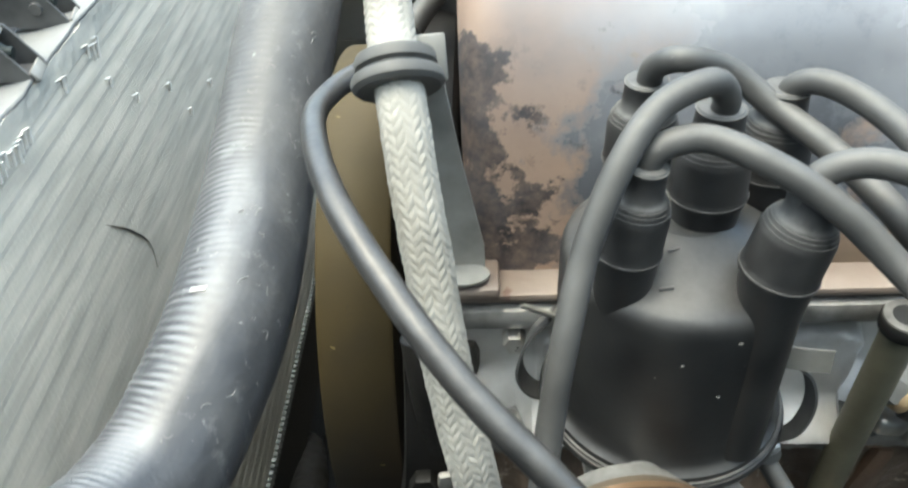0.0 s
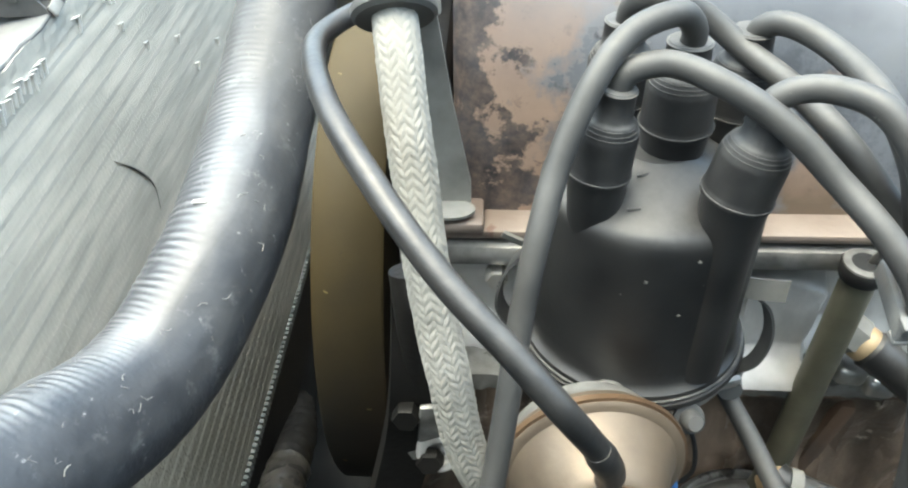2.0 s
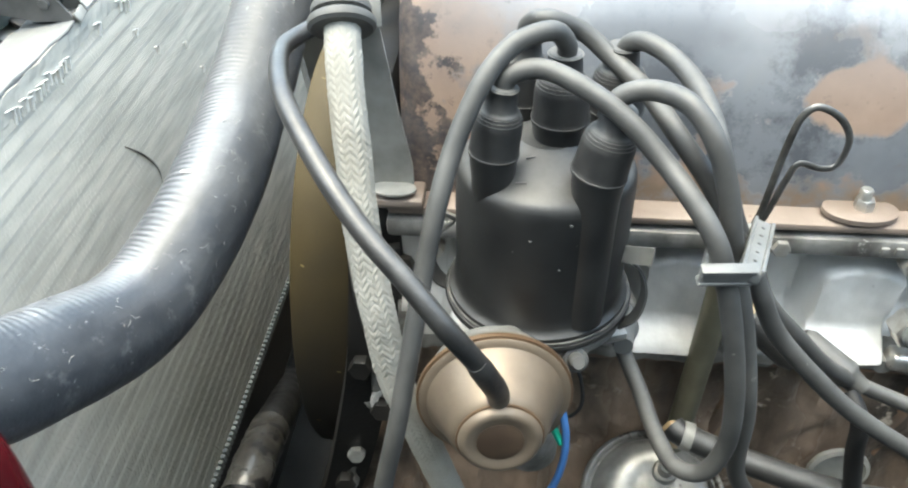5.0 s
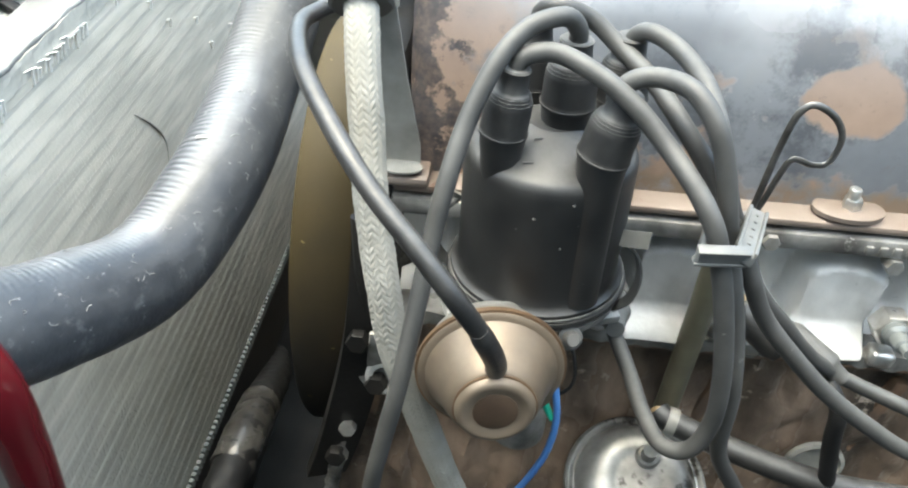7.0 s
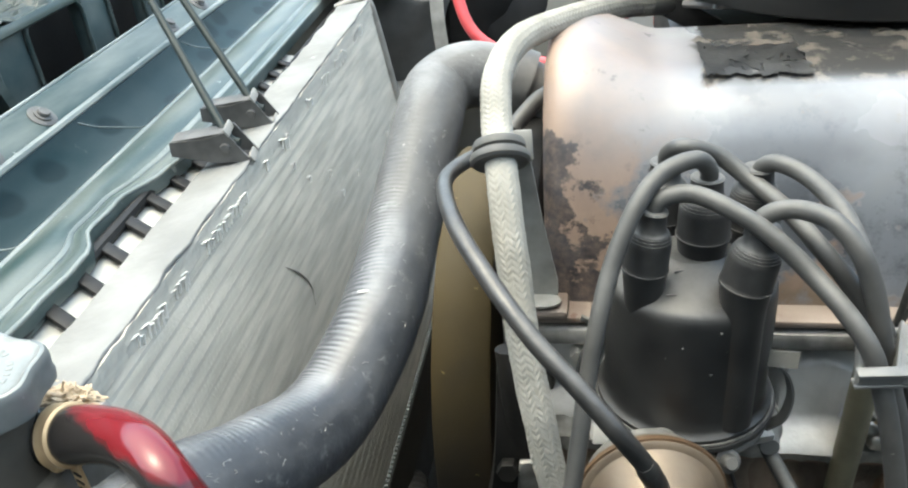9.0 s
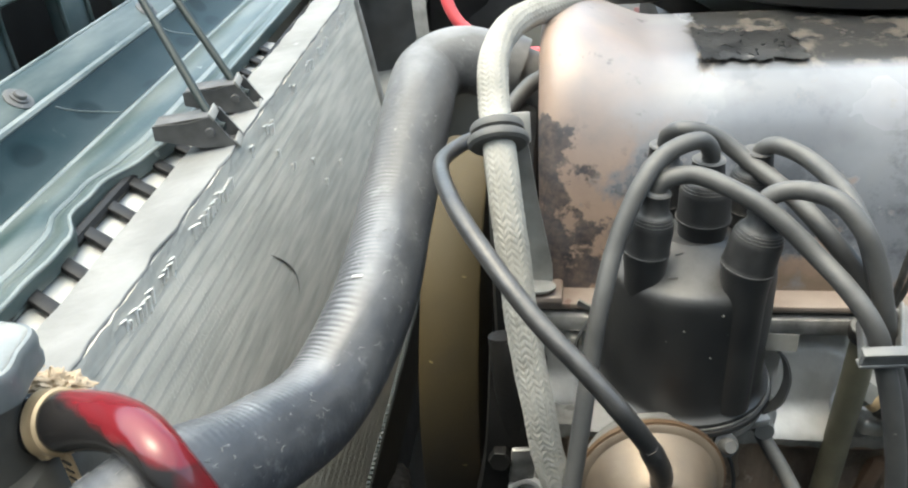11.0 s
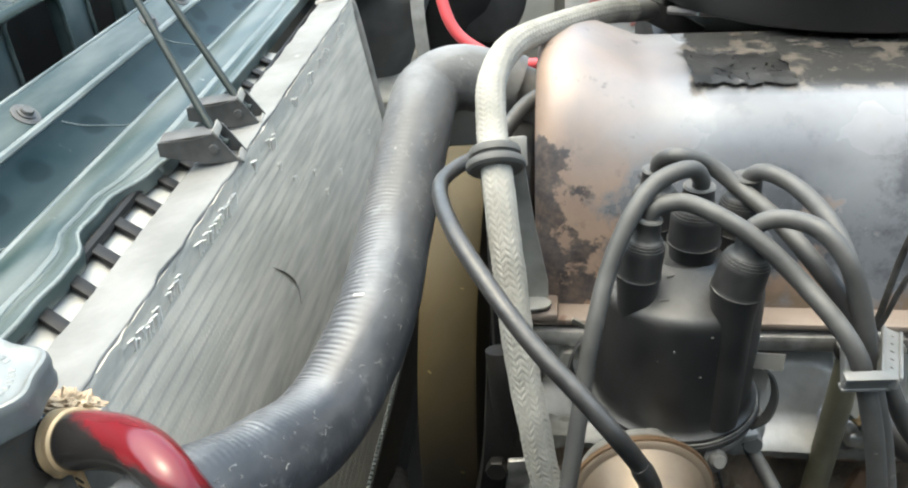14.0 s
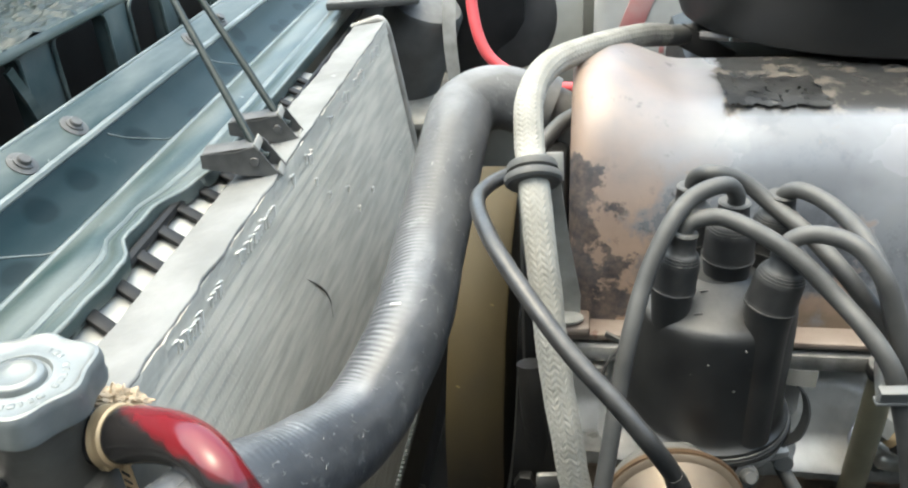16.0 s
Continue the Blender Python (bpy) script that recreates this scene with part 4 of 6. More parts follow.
b = bmesh.new()
rows_ = []
for j in range(50):
    z = 0.792 - 0.212 * j / 49
    row = []
    for i in range(110):
        u = i / 109
        x = left_edge(z) + u * (0.50 - left_edge(z))
        lump = 0.007 * noise.noise(Vector((x * 34, 3, z * 20))) + 0.004 * noise.noise(Vector((x * 85, 7, z * 48))) + 0.0016 * noise.noise(Vector((x * 230, 1, z * 130)))
        drip = 0.004 * max(0.0, noise.noise(Vector((x * 120, 11, z * 14)))) * min(1, j / 6)
        row.append(b.verts.new((x, 0.284 - lump - drip - 0.018 * j / 49, z)))
    rows_.append(row)
for p, q in zip(rows_, rows_[1:]):
    for i in range(109):
        b.faces.new((p[i], q[i], q[i + 1], p[i + 1]))
back = [b.verts.new((v.co.x, 0.32, v.co.z)) for v in (rows_[0][0], rows_[-1][0], rows_[-1][-1], rows_[0][-1])]
b.faces.new([r[0] for r in rows_] + [back[1], back[0]])
b.faces.new([r[-1] for r in reversed(rows_)] + [back[3], back[2]])
b.faces.new(list(reversed(rows_[0])) + [back[0], back[3]])
part("side_casting", b, BLOCK, engine, "lumpy oil-streaked brown casting side")


def grime(s, a, d):
    return 0.0016 * noise.noise(Vector((math.cos(a), math.sin(a), s * 90))) + 0.0012 * noise.noise(Vector((math.cos(a) * 3, math.sin(a) * 3, s * 260)))


part("front_flange", tube([(-0.006, 0.268, 0.792), (-0.0105, 0.266, 0.762), (-0.021, 0.264, 0.725), (-0.030, 0.262, 0.692), (-0.046, 0.262, 0.602)], 0.0052, 18, 0.0016, grime), OILY, engine, "grimy grey flange edge")
for x, y, z in ((-0.012, 0.260, 0.748), (-0.027, 0.257, 0.694), (-0.034, 0.256, 0.662)):
    part("flange_bolt", hexagon(aim((x, y, z), (0.1, -1, 0.25)), 0.0062, 0.008), OILY, engine, "oily hexagon bolt")
part("block_foot", box(pose(0.36, 0.40, 0.40), 0.70, 0.30, 0.10, 0.012), DARKIRON, engine)
# black plastic colour stands in for the lack of light on this casting
part("upper_front", box(pose(-0.006, 0.412, 0.888), 0.028, 0.238, 0.145, 0.008), BLACKPLASTIC, engine, "upper front casting, coloured black for its shade")
part("front_cover", box(pose(-0.002, 0.41, 0.64), 0.034, 0.24, 0.40, 0.010), COVERGREY, engine, "oily dark front cover")
for x, z, r in ((0.295, 0.699, 0.020), (0.395, 0.699, 0.020)):
    part("core_plug", lathe([(r, 0), (r, 0.003), (r * 0.86, 0.004), (r * 0.8, 0.0015), (0, 0.001)], aim((x, 0.263, z), (0, -1, 0.08)), 36), GREYSTEEL, engine, "dull grey round core plug")
for x in (0.205, 0.315):
    part("block_rib", box(pose(x, 0.288, 0.67, 0, 12, 0), 0.012, 0.022, 0.20, 0.005), RUST, engine)

head = thing("cylinder_head", (0.36, 0.36, 0.795), "oily grey cast-alloy cylinder head with bright machined lower lip", "cylinder head")
b = box(pose(0.355, 0.392, 0.842), 0.70, 0.170, 0.092, 0.004)
part("casting", b, ALLOY, head)
b = box(pose(0.355, 0.372, 0.8005), 0.704, 0.222, 0.011, 0)
bmesh.ops.bisect_plane(b, geom=b.verts[:] + b.edges[:] + b.faces[:], plane_co=(0, 0.2635, 0), plane_no=(0, 1, 0))
for k in range(1, 176):
    bmesh.ops.bisect_plane(b, geom=b.verts[:] + b.edges[:] + b.faces[:], plane_co=(0.003 + 0.004 * k, 0, 0), plane_no=(1, 0, 0))
for v in b.verts:
    if v.co.y < 0.264:
        v.co += Vector((0, 0.0034 * noise.noise(v.co * 95) + 0.0016 * noise.noise(v.co * 330), 0.0022 * noise.noise(v.co * 140 + Vector((9, 0, 0)))))
part("lower_lip", b, OILY, head, "chipped uneven lower lip")
part("gasket", box(pose(0.355, 0.374, 0.7938), 0.70, 0.224, 0.0025, 0.0005), RUST, head, "thin dark head gasket")
part("upper_ledge", box(pose(0.355, 0.371, 0.8815), 0.704, 0.212, 0.012, 0.003), OILY, head)


def ease(v):
    v = max(0.0, min(1.0, v))
    return v * v * (3 - 2 * v)


def head_face(x, z):
    """How far the side of the head stands at x, z: broad flat ports between dark wells, flaring to the lip."""
    y = 0.2965
    for xc, half, top in ((0.060, 0.026, 0.872), (0.168, 0.026, 0.870), (0.270, 0.029, 0.868), (0.372, 0.028, 0.870), (0.474, 0.028, 0.870), (0.576, 0.028, 0.870), (0.670, 0.026, 0.870)):
        lean = (z - 0.84) * 0.10
        across = ease((half - abs(x - xc - lean)) / 0.008)
        crown = top - 0.012 * ((x - xc) / half) ** 2
        y -= 0.0235 * across * ease((crown - z) / 0.010)
    y -= 0.0035 * math.exp(-((x - 0.222) / 0.011) ** 2) + 0.0035 * math.exp(-((x - 0.321) / 0.010) ** 2)
    y -= 0.017 * ease((0.822 - z) / 0.018)
    return y + 0.0014 * noise.noise(Vector((x * 40, 2, z * 40))) + 0.0005 * noise.noise(Vector((x * 170, 6, z * 170)))


b = bmesh.new()
rows_ = []
for j in range(41):
    z = 0.8770 - 0.0725 * j / 40
    rows_.append([b.verts.new((0.006 + 0.0025 * i, head_face(0.006 + 0.0025 * i, z), z)) for i in range(280)])
for p, q in zip(rows_, rows_[1:]):
    for i in range(279):
        b.faces.new((p[i], q[i], q[i + 1], p[i + 1]))
b.normal_update()
if sum(f.normal.y for f in b.faces) > 0:
    bmesh.ops.reverse_faces(b, faces=b.faces[:])
    b.normal_update()
bmesh.ops.solidify(b, geom=b.faces[:], thickness=0.002)
part("port_face", b, ALLOY, head, "smooth flat ports between dark wells")
for k in range(5):
    part("cast_mark", box(pose(0.268 + 0.0075 * k, 0.2642, 0.8815), 0.0045, 0.002, 0.0055, 0.0008), OILY, head, "worn raised casting mark")
for x, z in ((0.128, 0.893), (0.215, 0.884), (0.285, 0.875), (0.345, 0.884), (0.03, 0.872)):
    part("stud", hexagon(aim((x, 0.272, z - 0.004), (0, -1, 0.1)), 0.0052, 0.010), STEEL, head, "small bright hexagon stud")
for x, z in ((0.205, 0.815), (0.222, 0.806), (0.30, 0.806), (0.245, 0.812)):
    part("lug", box(pose(x, 0.262, z, 0, 8, 0), 0.016, 0.014, 0.012, 0.004, seg=3), STEEL, head, "chipped bright lug")

# valve cover: a rounded hood over a flange
cover = thing("valve_cover", (0.0, 0.27, 0.890), "pressed-steel valve cover with flaking blue-grey paint over tan primer", "valve cover")
X0, X1 = 0.014, 0.72


def cover_profile(k):
    """The hood's section: k from 0 (front foot) to 1 (rear foot), as (y, z)."""
    pts = [(0.2830, 0.894), (0.2845, 0.910), (0.2860, 0.935), (0.2890, 0.960), (0.2970, 0.985), (0.3110, 1.003), (0.3300, 1.0135), (0.3420, 1.0165), (0.3700, 1.0175), (0.4200, 1.0175), (0.4450, 1.010), (0.4600, 0.985), (0.4640, 0.940), (0.4650, 0.894)]
    return pts[k]


b = bmesh.new()
stations = [(X0 - 0.004, 0.90), (X0, 0.955), (X0 + 0.004, 0.98), (X0 + 0.010, 0.995), (X0 + 0.018, 1.0)] + [(X0 + 0.018 + 0.008 * (i + 1), 1.0) for i in range(86)] + [(X1, 0.98), (X1 + 0.004, 0.93)]
rows_ = []
cy, cz = 0.374, 0.894
for x, s in stations:
    lift = 0.016 * max(0.0, min(1.0, (0.075 - x) / 0.04)) if x < 0.075 else 0.0
    row = []
    for k in range(14):
        y, z = cover_profile(k)
        zz = (z - cz) / 0.1235
        row.append(b.verts.new((x, cy + (y - cy) * (1 - (1 - s) * 0.8), cz + (z - cz) * (1 - (1 - s) * 0.9) + lift * zz ** 3)))
    rows_.append(row)
for p, q in zip(rows_, rows_[1:]):
    for k in range(13):
        b.faces.new((p[k], p[k + 1], q[k + 1], q[k]))
b.faces.new(rows_[0])
b.faces.new(rows_[-1])
bmesh.ops.subdivide_edges(b, edges=b.edges[:], cuts=1, smooth=0.6)
shell = part("shell", b, COVERPAINT, cover, angle=50)
b = bmesh.new()
rows_ = []
for i in range(33):
    row = []
    for j in range(13):
        u, w = i / 32, j / 12
        x = 0.099 + 0.057 * u + 0.006 * noise.noise(Vector((i * 0.9, j * 1.1, 4)))
        y = 0.331 + 0.046 * w + 0.006 * noise.noise(Vector((i * 0.8, j * 0.2, 9))) * (1 if j in (0, 12) else 0.4) + 0.012 * (0.5 - w) * noise.noise(Vector((i * 0.25, 0, 7)))
        lift = 0.0009 + 0.0003 * max(0.0, noise.noise(Vector((x * 70, y * 70, 2))))
        row.append(b.verts.new((x, y, 1.0140 + 0.0028 * min(1.0, (y - 0.325) / 0.016) + lift + (0.008 * max(0.0, (0.110 - x) / 0.03)))))
    rows_.append(row)
for p, q in zip(rows_, rows_[1:]):
    for k in range(12):
        b.faces.new((p[k], p[k + 1], q[k + 1], q[k]))
part("paint_flake", b, PEEL, cover, "black peeling paint flake", angle=25)
part("flange", box(pose(0.363, 0.375, 0.8925), 0.718, 0.216, 0.005, 0.0018), FLANGE, cover, "rust-stained flange lip")
for x, y in ((0.2545, 0.2775), (0.43, 0.2775)):
    m = pose(x, y, 0.8965)
    washer = part("washer_plate", lathe([(0.0195, 0), (0.0195, 0.0028), (0.018, 0.0034), (0.006, 0.0034)], m @ Matrix.Diagonal((1, 0.62, 1, 1)), 36), FLANGE, cover, "flat lozenge washer plate")
    bolt = part("bolt", hexagon(m @ pose(0.001, 0, 0.0034, 0, 0, 20), 0.0052, 0.006), STEEL, cover, "hexagon bolt")
    part("shank", lathe([(0.0034, 0.009), (0.0034, 0.0145), (0.0026, 0.0155), (0, 0.0155)], m, 16), STEEL, bolt)

# ---- hose bracket and braided hose ----
bracket = thing("hose_bracket", (0.004, 0.272, 0.898), "flat grey steel strap bracket holding the braided hose", "bracket")
b = sweep([(-0.016, -0.001), (0.0140, -0.001), (0.0140, 0.001), (-0.016, 0.001)], [((0.004, 0.2765, 0.9035), (1, 0, 0), (0, 1, 0)), ((0.004, 0.2765, 0.915), (1, 0, 0), (0, 1, 0)), ((-0.002, 0.2755, 0.955), (0.92, 0, 0), (0, 1, 0)), ((-0.006, 0.272, 0.998), (0.80, 0, 0), (0, 1, 0))], closed=True)
part("strap", b, GREYSTEEL, bracket)
part("foot", lathe([(0.0068, -0.0011), (0.0075, -0.0007), (0.0075, 0.0007), (0.0068, 0.0011), (0, 0.0011)], pose(0.0080, 0.2705, 0.9042) @ Matrix.Diagonal((1.6, 0.95, 1, 1)), 36), GREYSTEEL, bracket, "rounded steel tongue")
part("foot_plate", box(pose(0.008, 0.2745, 0.8980), 0.032, 0.021, 0.0060, 0.0020), FLANGE, bracket, "rust-stained lower foot plate")
GP, GD = Vector((-0.0085, 0.2580, 1.0050)), Vector((0.12, -0.72, -0.69))
GM = aim(GP, GD) @ Matrix.Diagonal((0.87, 0.87, 0.9, 1))
part("collar", lathe([(0.0090, -0.006), (0.0150, -0.006), (0.0158, -0.0045), (0.0158, -0.0015), (0.0140, -0.0005), (0.0140, 0.001), (0.0172, 0.0015), (0.0180, 0.003), (0.0178, 0.0055), (0.0160, 0.007), (0.0090, 0.007)], GM, 40), COLLAR, bracket, "dusty black rubber collar with two lips")
part("tab", box(pose(0.0010, 0.2690, 1.0040, -18, 0, 8), 0.013, 0.0018, 0.016, 0.0008), GREYSTEEL, bracket, "flat upper tab")

braid = thing("braided_hose", (0.0175, 0.1686, 0.85), "cream woven-cotton covered breather hose, dusty and fraying", "hose")


def sooty_braid():
    n, l = BRAID.node_tree.nodes, BRAID.node_tree.links
    p = n["Principled BSDF"]
    old = p.inputs["Base Color"].links[0].from_socket
    geo = n.new("ShaderNodeNewGeometry")
    sep = n.new("ShaderNodeSeparateXYZ")
    l.new(geo.outputs["Position"], sep.inputs[0])
    no = n.new("ShaderNodeTexNoise")
    no.inputs["Scale"].default_value, no.inputs["Detail"].default_value = 60, 6
    l.new(geo.outputs["Position"], no.inputs["Vector"])
    add = n.new("ShaderNodeMath")
    add.operation = "MULTIPLY_ADD"
    add.inputs[1].default_value = 0.07
    l.new(no.outputs["Fac"], add.inputs[0])
    l.new(sep.outputs["Y"], add.inputs[2])
    r = n.new("ShaderNodeMapRange")
    r.inputs[1].default_value, r.inputs[2].default_value, r.inputs[4].default_value = 0.43, 0.52, 0.95
    l.new(add.outputs[0], r.inputs[0])
    x = n.new("ShaderNodeMix")
    x.data_type = "RGBA"
    x.inputs[7].default_value = (0.035, 0.034, 0.031, 1)
    l.new(r.outputs[0], x.inputs[0])
    l.new(old, x.inputs[6])
    l.new(x.outputs[2], p.inputs["Base Color"])


sooty_braid()


def weave(s, a, d):
    """Herringbone of slanting strands, each column leaning against the next."""
    n, pitch = 16, 0.0036
    u, p = a * n / (2 * math.pi), s / pitch
    col = math.floor(u)
    f = u - col
    lean = 1 if col % 2 else -1
    slip = 0.35 * noise.noise(Vector((col * 1.7, s * 45, 3)))
    stitch = abs(math.sin(math.pi * (p + 0.3 * col + slip + lean * 0.85 * (f - 0.5))))
    fray = noise.noise(Vector((math.cos(a) * 2, math.sin(a) * 2, s * 240))) * 0.00022
    return (0.00060 + 0.00030 * noise.noise(Vector((col * 0.9, s * 70, 8)))) * (0.45 + 0.55 * math.sin(math.pi * f) ** 0.6) * stitch ** 0.5 + fray


BRAID_LINE = [(0.0941, 0.4956, 1.0135), (0.0527, 0.4434, 1.0267), (0.0206, 0.3927, 1.0335), (-0.0041, 0.3469, 1.0362), (-0.013, 0.3077, 1.0296), (-0.0112, 0.2751, 1.0143), (-0.0069, 0.249, 0.9989), (-0.003, 0.2297, 0.9785), (0.0005, 0.2171, 0.9583), (0.0036, 0.2049, 0.9378), (0.0077, 0.194, 0.9142), (0.0123, 0.186, 0.8921), (0.0175, 0.181, 0.8603), (0.0265, 0.180, 0.828), (0.0453, 0.1840, 0.7564), (0.0545, 0.1860, 0.7256), (0.0686, 0.1880, 0.6689)]
part("sleeve", tube([(0.0735, 0.470, 1.0200)] + BRAID_LINE[1:], 0.0078, 150, 0.00055, weave), BRAID, braid)
part("inner_hose", tube([(0.125, 0.53, 1.012)] + BRAID_LINE[:2], 0.0077, 24, 0.003), LEAD, braid, "black rubber hose where the sleeve ends")

# ---- vacuum hose ----
vac = thing("vacuum_hose", (0.0656, 0.1484, 0.884), "black rubber vacuum hose running to the distributor canister", "hose")
part("rubber", tube([(-0.010, 0.300, 0.985), (-0.025, 0.302, 0.984), (-0.0375, 0.285, 0.9835), (-0.0387, 0.2560, 0.9873), (-0.0255, 0.2116, 0.9888), (-0.0042, 0.1778, 0.977), (0.0146, 0.1566, 0.9643), (0.0337, 0.1417, 0.9514), (0.0492, 0.1335, 0.9360), (0.0625, 0.1370, 0.9120), (0.0686, 0.1470, 0.8885), (0.0695, 0.152, 0.878)], lambda s: 0.0044 + 0.0007 * max(0.0, min(1.0, (s - 0.88) * 20)), 20, 0.002), RUBBER, vac)

part("end_cuff", tube([(0.0602, 0.1352, 0.9175), (0.0642, 0.1390, 0.9060), (0.0680, 0.1455, 0.8915), (0.0690, 0.1495, 0.8840)], lambda s: 0.0043 + 0.0008 * max(0.0, min(1.0, 6 * s)), 20, 0.001), RUBBER, vac, "swollen hose end")

# ---- distributor ----
DX, DY = 0.0885, 0.2325
dist = thing("distributor", (DX, DY, 0.74), "dusty black distributor with five lead towers and gold vacuum canister", "distributor")
D0 = Matrix.Translation((DX, DY, 0))
CAPX = 0.0864
DC = Matrix.Translation((CAPX, DY, 0))
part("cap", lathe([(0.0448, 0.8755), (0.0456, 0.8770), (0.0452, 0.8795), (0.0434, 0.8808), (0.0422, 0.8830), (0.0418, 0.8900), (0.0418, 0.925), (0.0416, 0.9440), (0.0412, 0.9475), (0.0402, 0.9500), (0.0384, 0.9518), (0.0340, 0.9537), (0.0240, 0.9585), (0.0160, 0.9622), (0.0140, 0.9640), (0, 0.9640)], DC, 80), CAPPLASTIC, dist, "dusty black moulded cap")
cap_ob = bpy.context.scene.objects["cap"]
part("cap_rim", lathe([(0.0445, 0.8722), (0.0472, 0.8728), (0.0476, 0.8742), (0.0470, 0.8756), (0.0445, 0.8762)], DC, 80), BAKELITE, dist, "dark lower rim")
part("rim_edge", lathe([(0.0455, 0.8764), (0.0464, 0.8766), (0.0464, 0.8774), (0.0455, 0.8776)], DC, 80), DUST, dist, "dusty worn rim edge")
TOWERS = [(0.0626, 0.2105), (0.1068, 0.2020), (0.0908, 0.2320), (0.0740, 0.2600), (0.1170, 0.2520)]
BOOT_Z = [0.9668, 0.9640, 0.9722, 0.967, 0.967]
BOOT_R = [0.86, 0.94, 1.0, 1.0, 1.0]
for (x, y), top, wide in zip(TOWERS, BOOT_Z, BOOT_R):
    low = 0.955 if (x, y) == TOWERS[2] else 0.882
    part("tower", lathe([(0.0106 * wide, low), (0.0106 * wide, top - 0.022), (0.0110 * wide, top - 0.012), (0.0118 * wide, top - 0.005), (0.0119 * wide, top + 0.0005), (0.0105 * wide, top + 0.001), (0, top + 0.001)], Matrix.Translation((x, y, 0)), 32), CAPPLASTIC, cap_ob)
part("body", lathe([(0.0440, 0.8690), (0.0430, 0.8640), (0.0400, 0.8600), (0.0345, 0.8560), (0.0320, 0.8460), (0.0240, 0.8340), (0.0190, 0.8200), (0.0175, 0.740)], D0, 48), OILY, dist, "grey cast distributor body")
part("base_flange", box(pose(0.098, 0.215, 0.8590, 4, 0, 20), 0.066, 0.026, 0.006, 0.002), OILY, dist)
part("screw", lathe([(0.0062, 0), (0.0062, 0.002), (0.0042, 0.0025), (0.0042, 0.007), (0.003, 0.0085), (0, 0.0085)], aim((0.1050, 0.1890, 0.8660), (0.15, -0.85, 0.6)), 24), DULL, dist, "dull round-headed screw")
part("lug", lathe([(0.0075, -0.006), (0.0075, 0.003), (0.006, 0.005), (0.003, 0.0062), (0, 0.0065)], aim((0.0735, 0.1890, 0.8760), (0, -0.5, 1)), 28), OILY, dist, "small grey lug")
for x, y, z, turn in ((0.0750, 0.2040, 0.9558, 8), (0.0790, 0.2160, 0.9614, 20)):
    part("moulded_mark", box(pose(x, y, z, -14, 0, turn), 0.0048, 0.0011, 0.0008, 0.0003), DUST, cap_ob, "small raised moulding mark")
for x, y, z in ((0.0800, 0.1909, 0.9345), (0.0970, 0.1920, 0.9430), (0.0935, 0.1911, 0.9190)):
    part("speck", lathe([(0.0008, 0), (0.0006, 0.0003), (0, 0.0004)], aim((x, y, z), (0, -1, 0)), 8), DUST, cap_ob, "pale paint speck")
# spring clips
clip = part("spring_clip", strip([(0.1270, 0.2150, 0.9085), (0.1335, 0.2145, 0.9020), (0.1368, 0.2130, 0.8890), (0.1340, 0.2120, 0.8750), (0.1265, 0.2140, 0.8660)], 0.0065, (0.25, -0.92, 0.1), 0.0011), DULL, dist, "dark bowed spring clip")
part("clip_tab", strip([(0.1235, 0.2165, 0.9100), (0.1300, 0.2120, 0.9130), (0.1370, 0.2085, 0.9155)], 0.0085, (0.1, 0.35, 1), 0.0012), GREYSTEEL, dist, "pale flat clip tab")
part("spring_clip", strip([(0.0440, 0.2440, 0.9060), (0.0350, 0.2400, 0.8980), (0.0310, 0.2380, 0.8820), (0.0360, 0.2380, 0.8700), (0.0460, 0.2400, 0.8640)], 0.010, (-0.25, -0.92, 0.1), 0.0011), DULL, dist, "dark bowed spring clip")
part("clip_tab", strip([(0.0475, 0.2420, 0.9060), (0.0400, 0.2400, 0.9110), (0.0320, 0.2380, 0.9170)], 0.0085, (0.1, -0.5, 0.6), 0.0012), GREYSTEEL, dist, "pale flat clip tab")
# vacuum canister, its axis towards the fender
VM = aim((0.0675, 0.1740, 0.8542), (0.13, -1, 0.10))
can = part("vacuum_canister", lathe([(0.0280, -0.010), (0.0340, -0.006), (0.0355, -0.001), (0.0362, 0.0005), (0.0362, 0.0022), (0.0350, 0.0032), (0.0325, 0.0036), (0.0305, 0.0060), (0.0268, 0.0140), (0.0225, 0.0235), (0.0206, 0.0262), (0.0194, 0.0268)], VM, 72), PASSIVATED, dist, "gold-passivated pressed vacuum canister")
part("nose", lathe([(0.0196, 0.0262), (0.0190, 0.0285), (0.0182, 0.0302), (0.0168, 0.0312), (0.0150, 0.0312), (0.0128, 0.0303), (0.0110, 0.0297), (0, 0.0296)], VM, 56), PASSIVATED, can)
part("nose_ring", lathe([(0.0192, 0.0262), (0.0200, 0.0264), (0.0200, 0.0274), (0.0192, 0.0278)], VM, 56), RUSTYGOLD, can, "stained ring at the foot of the nose")
part("nose_disc", lathe([(0.0106, 0.0290), (0.0106, 0.0302), (0.0096, 0.0307), (0, 0.0307)], VM, 40), BROWN, can, "stained raised disc")
part("rim_band", lathe([(0.0360, -0.0012), (0.0374, -0.0008), (0.0374, 0.0016), (0.0360, 0.0020)], VM, 72), RUSTYGOLD, can, "stained crimped rim")
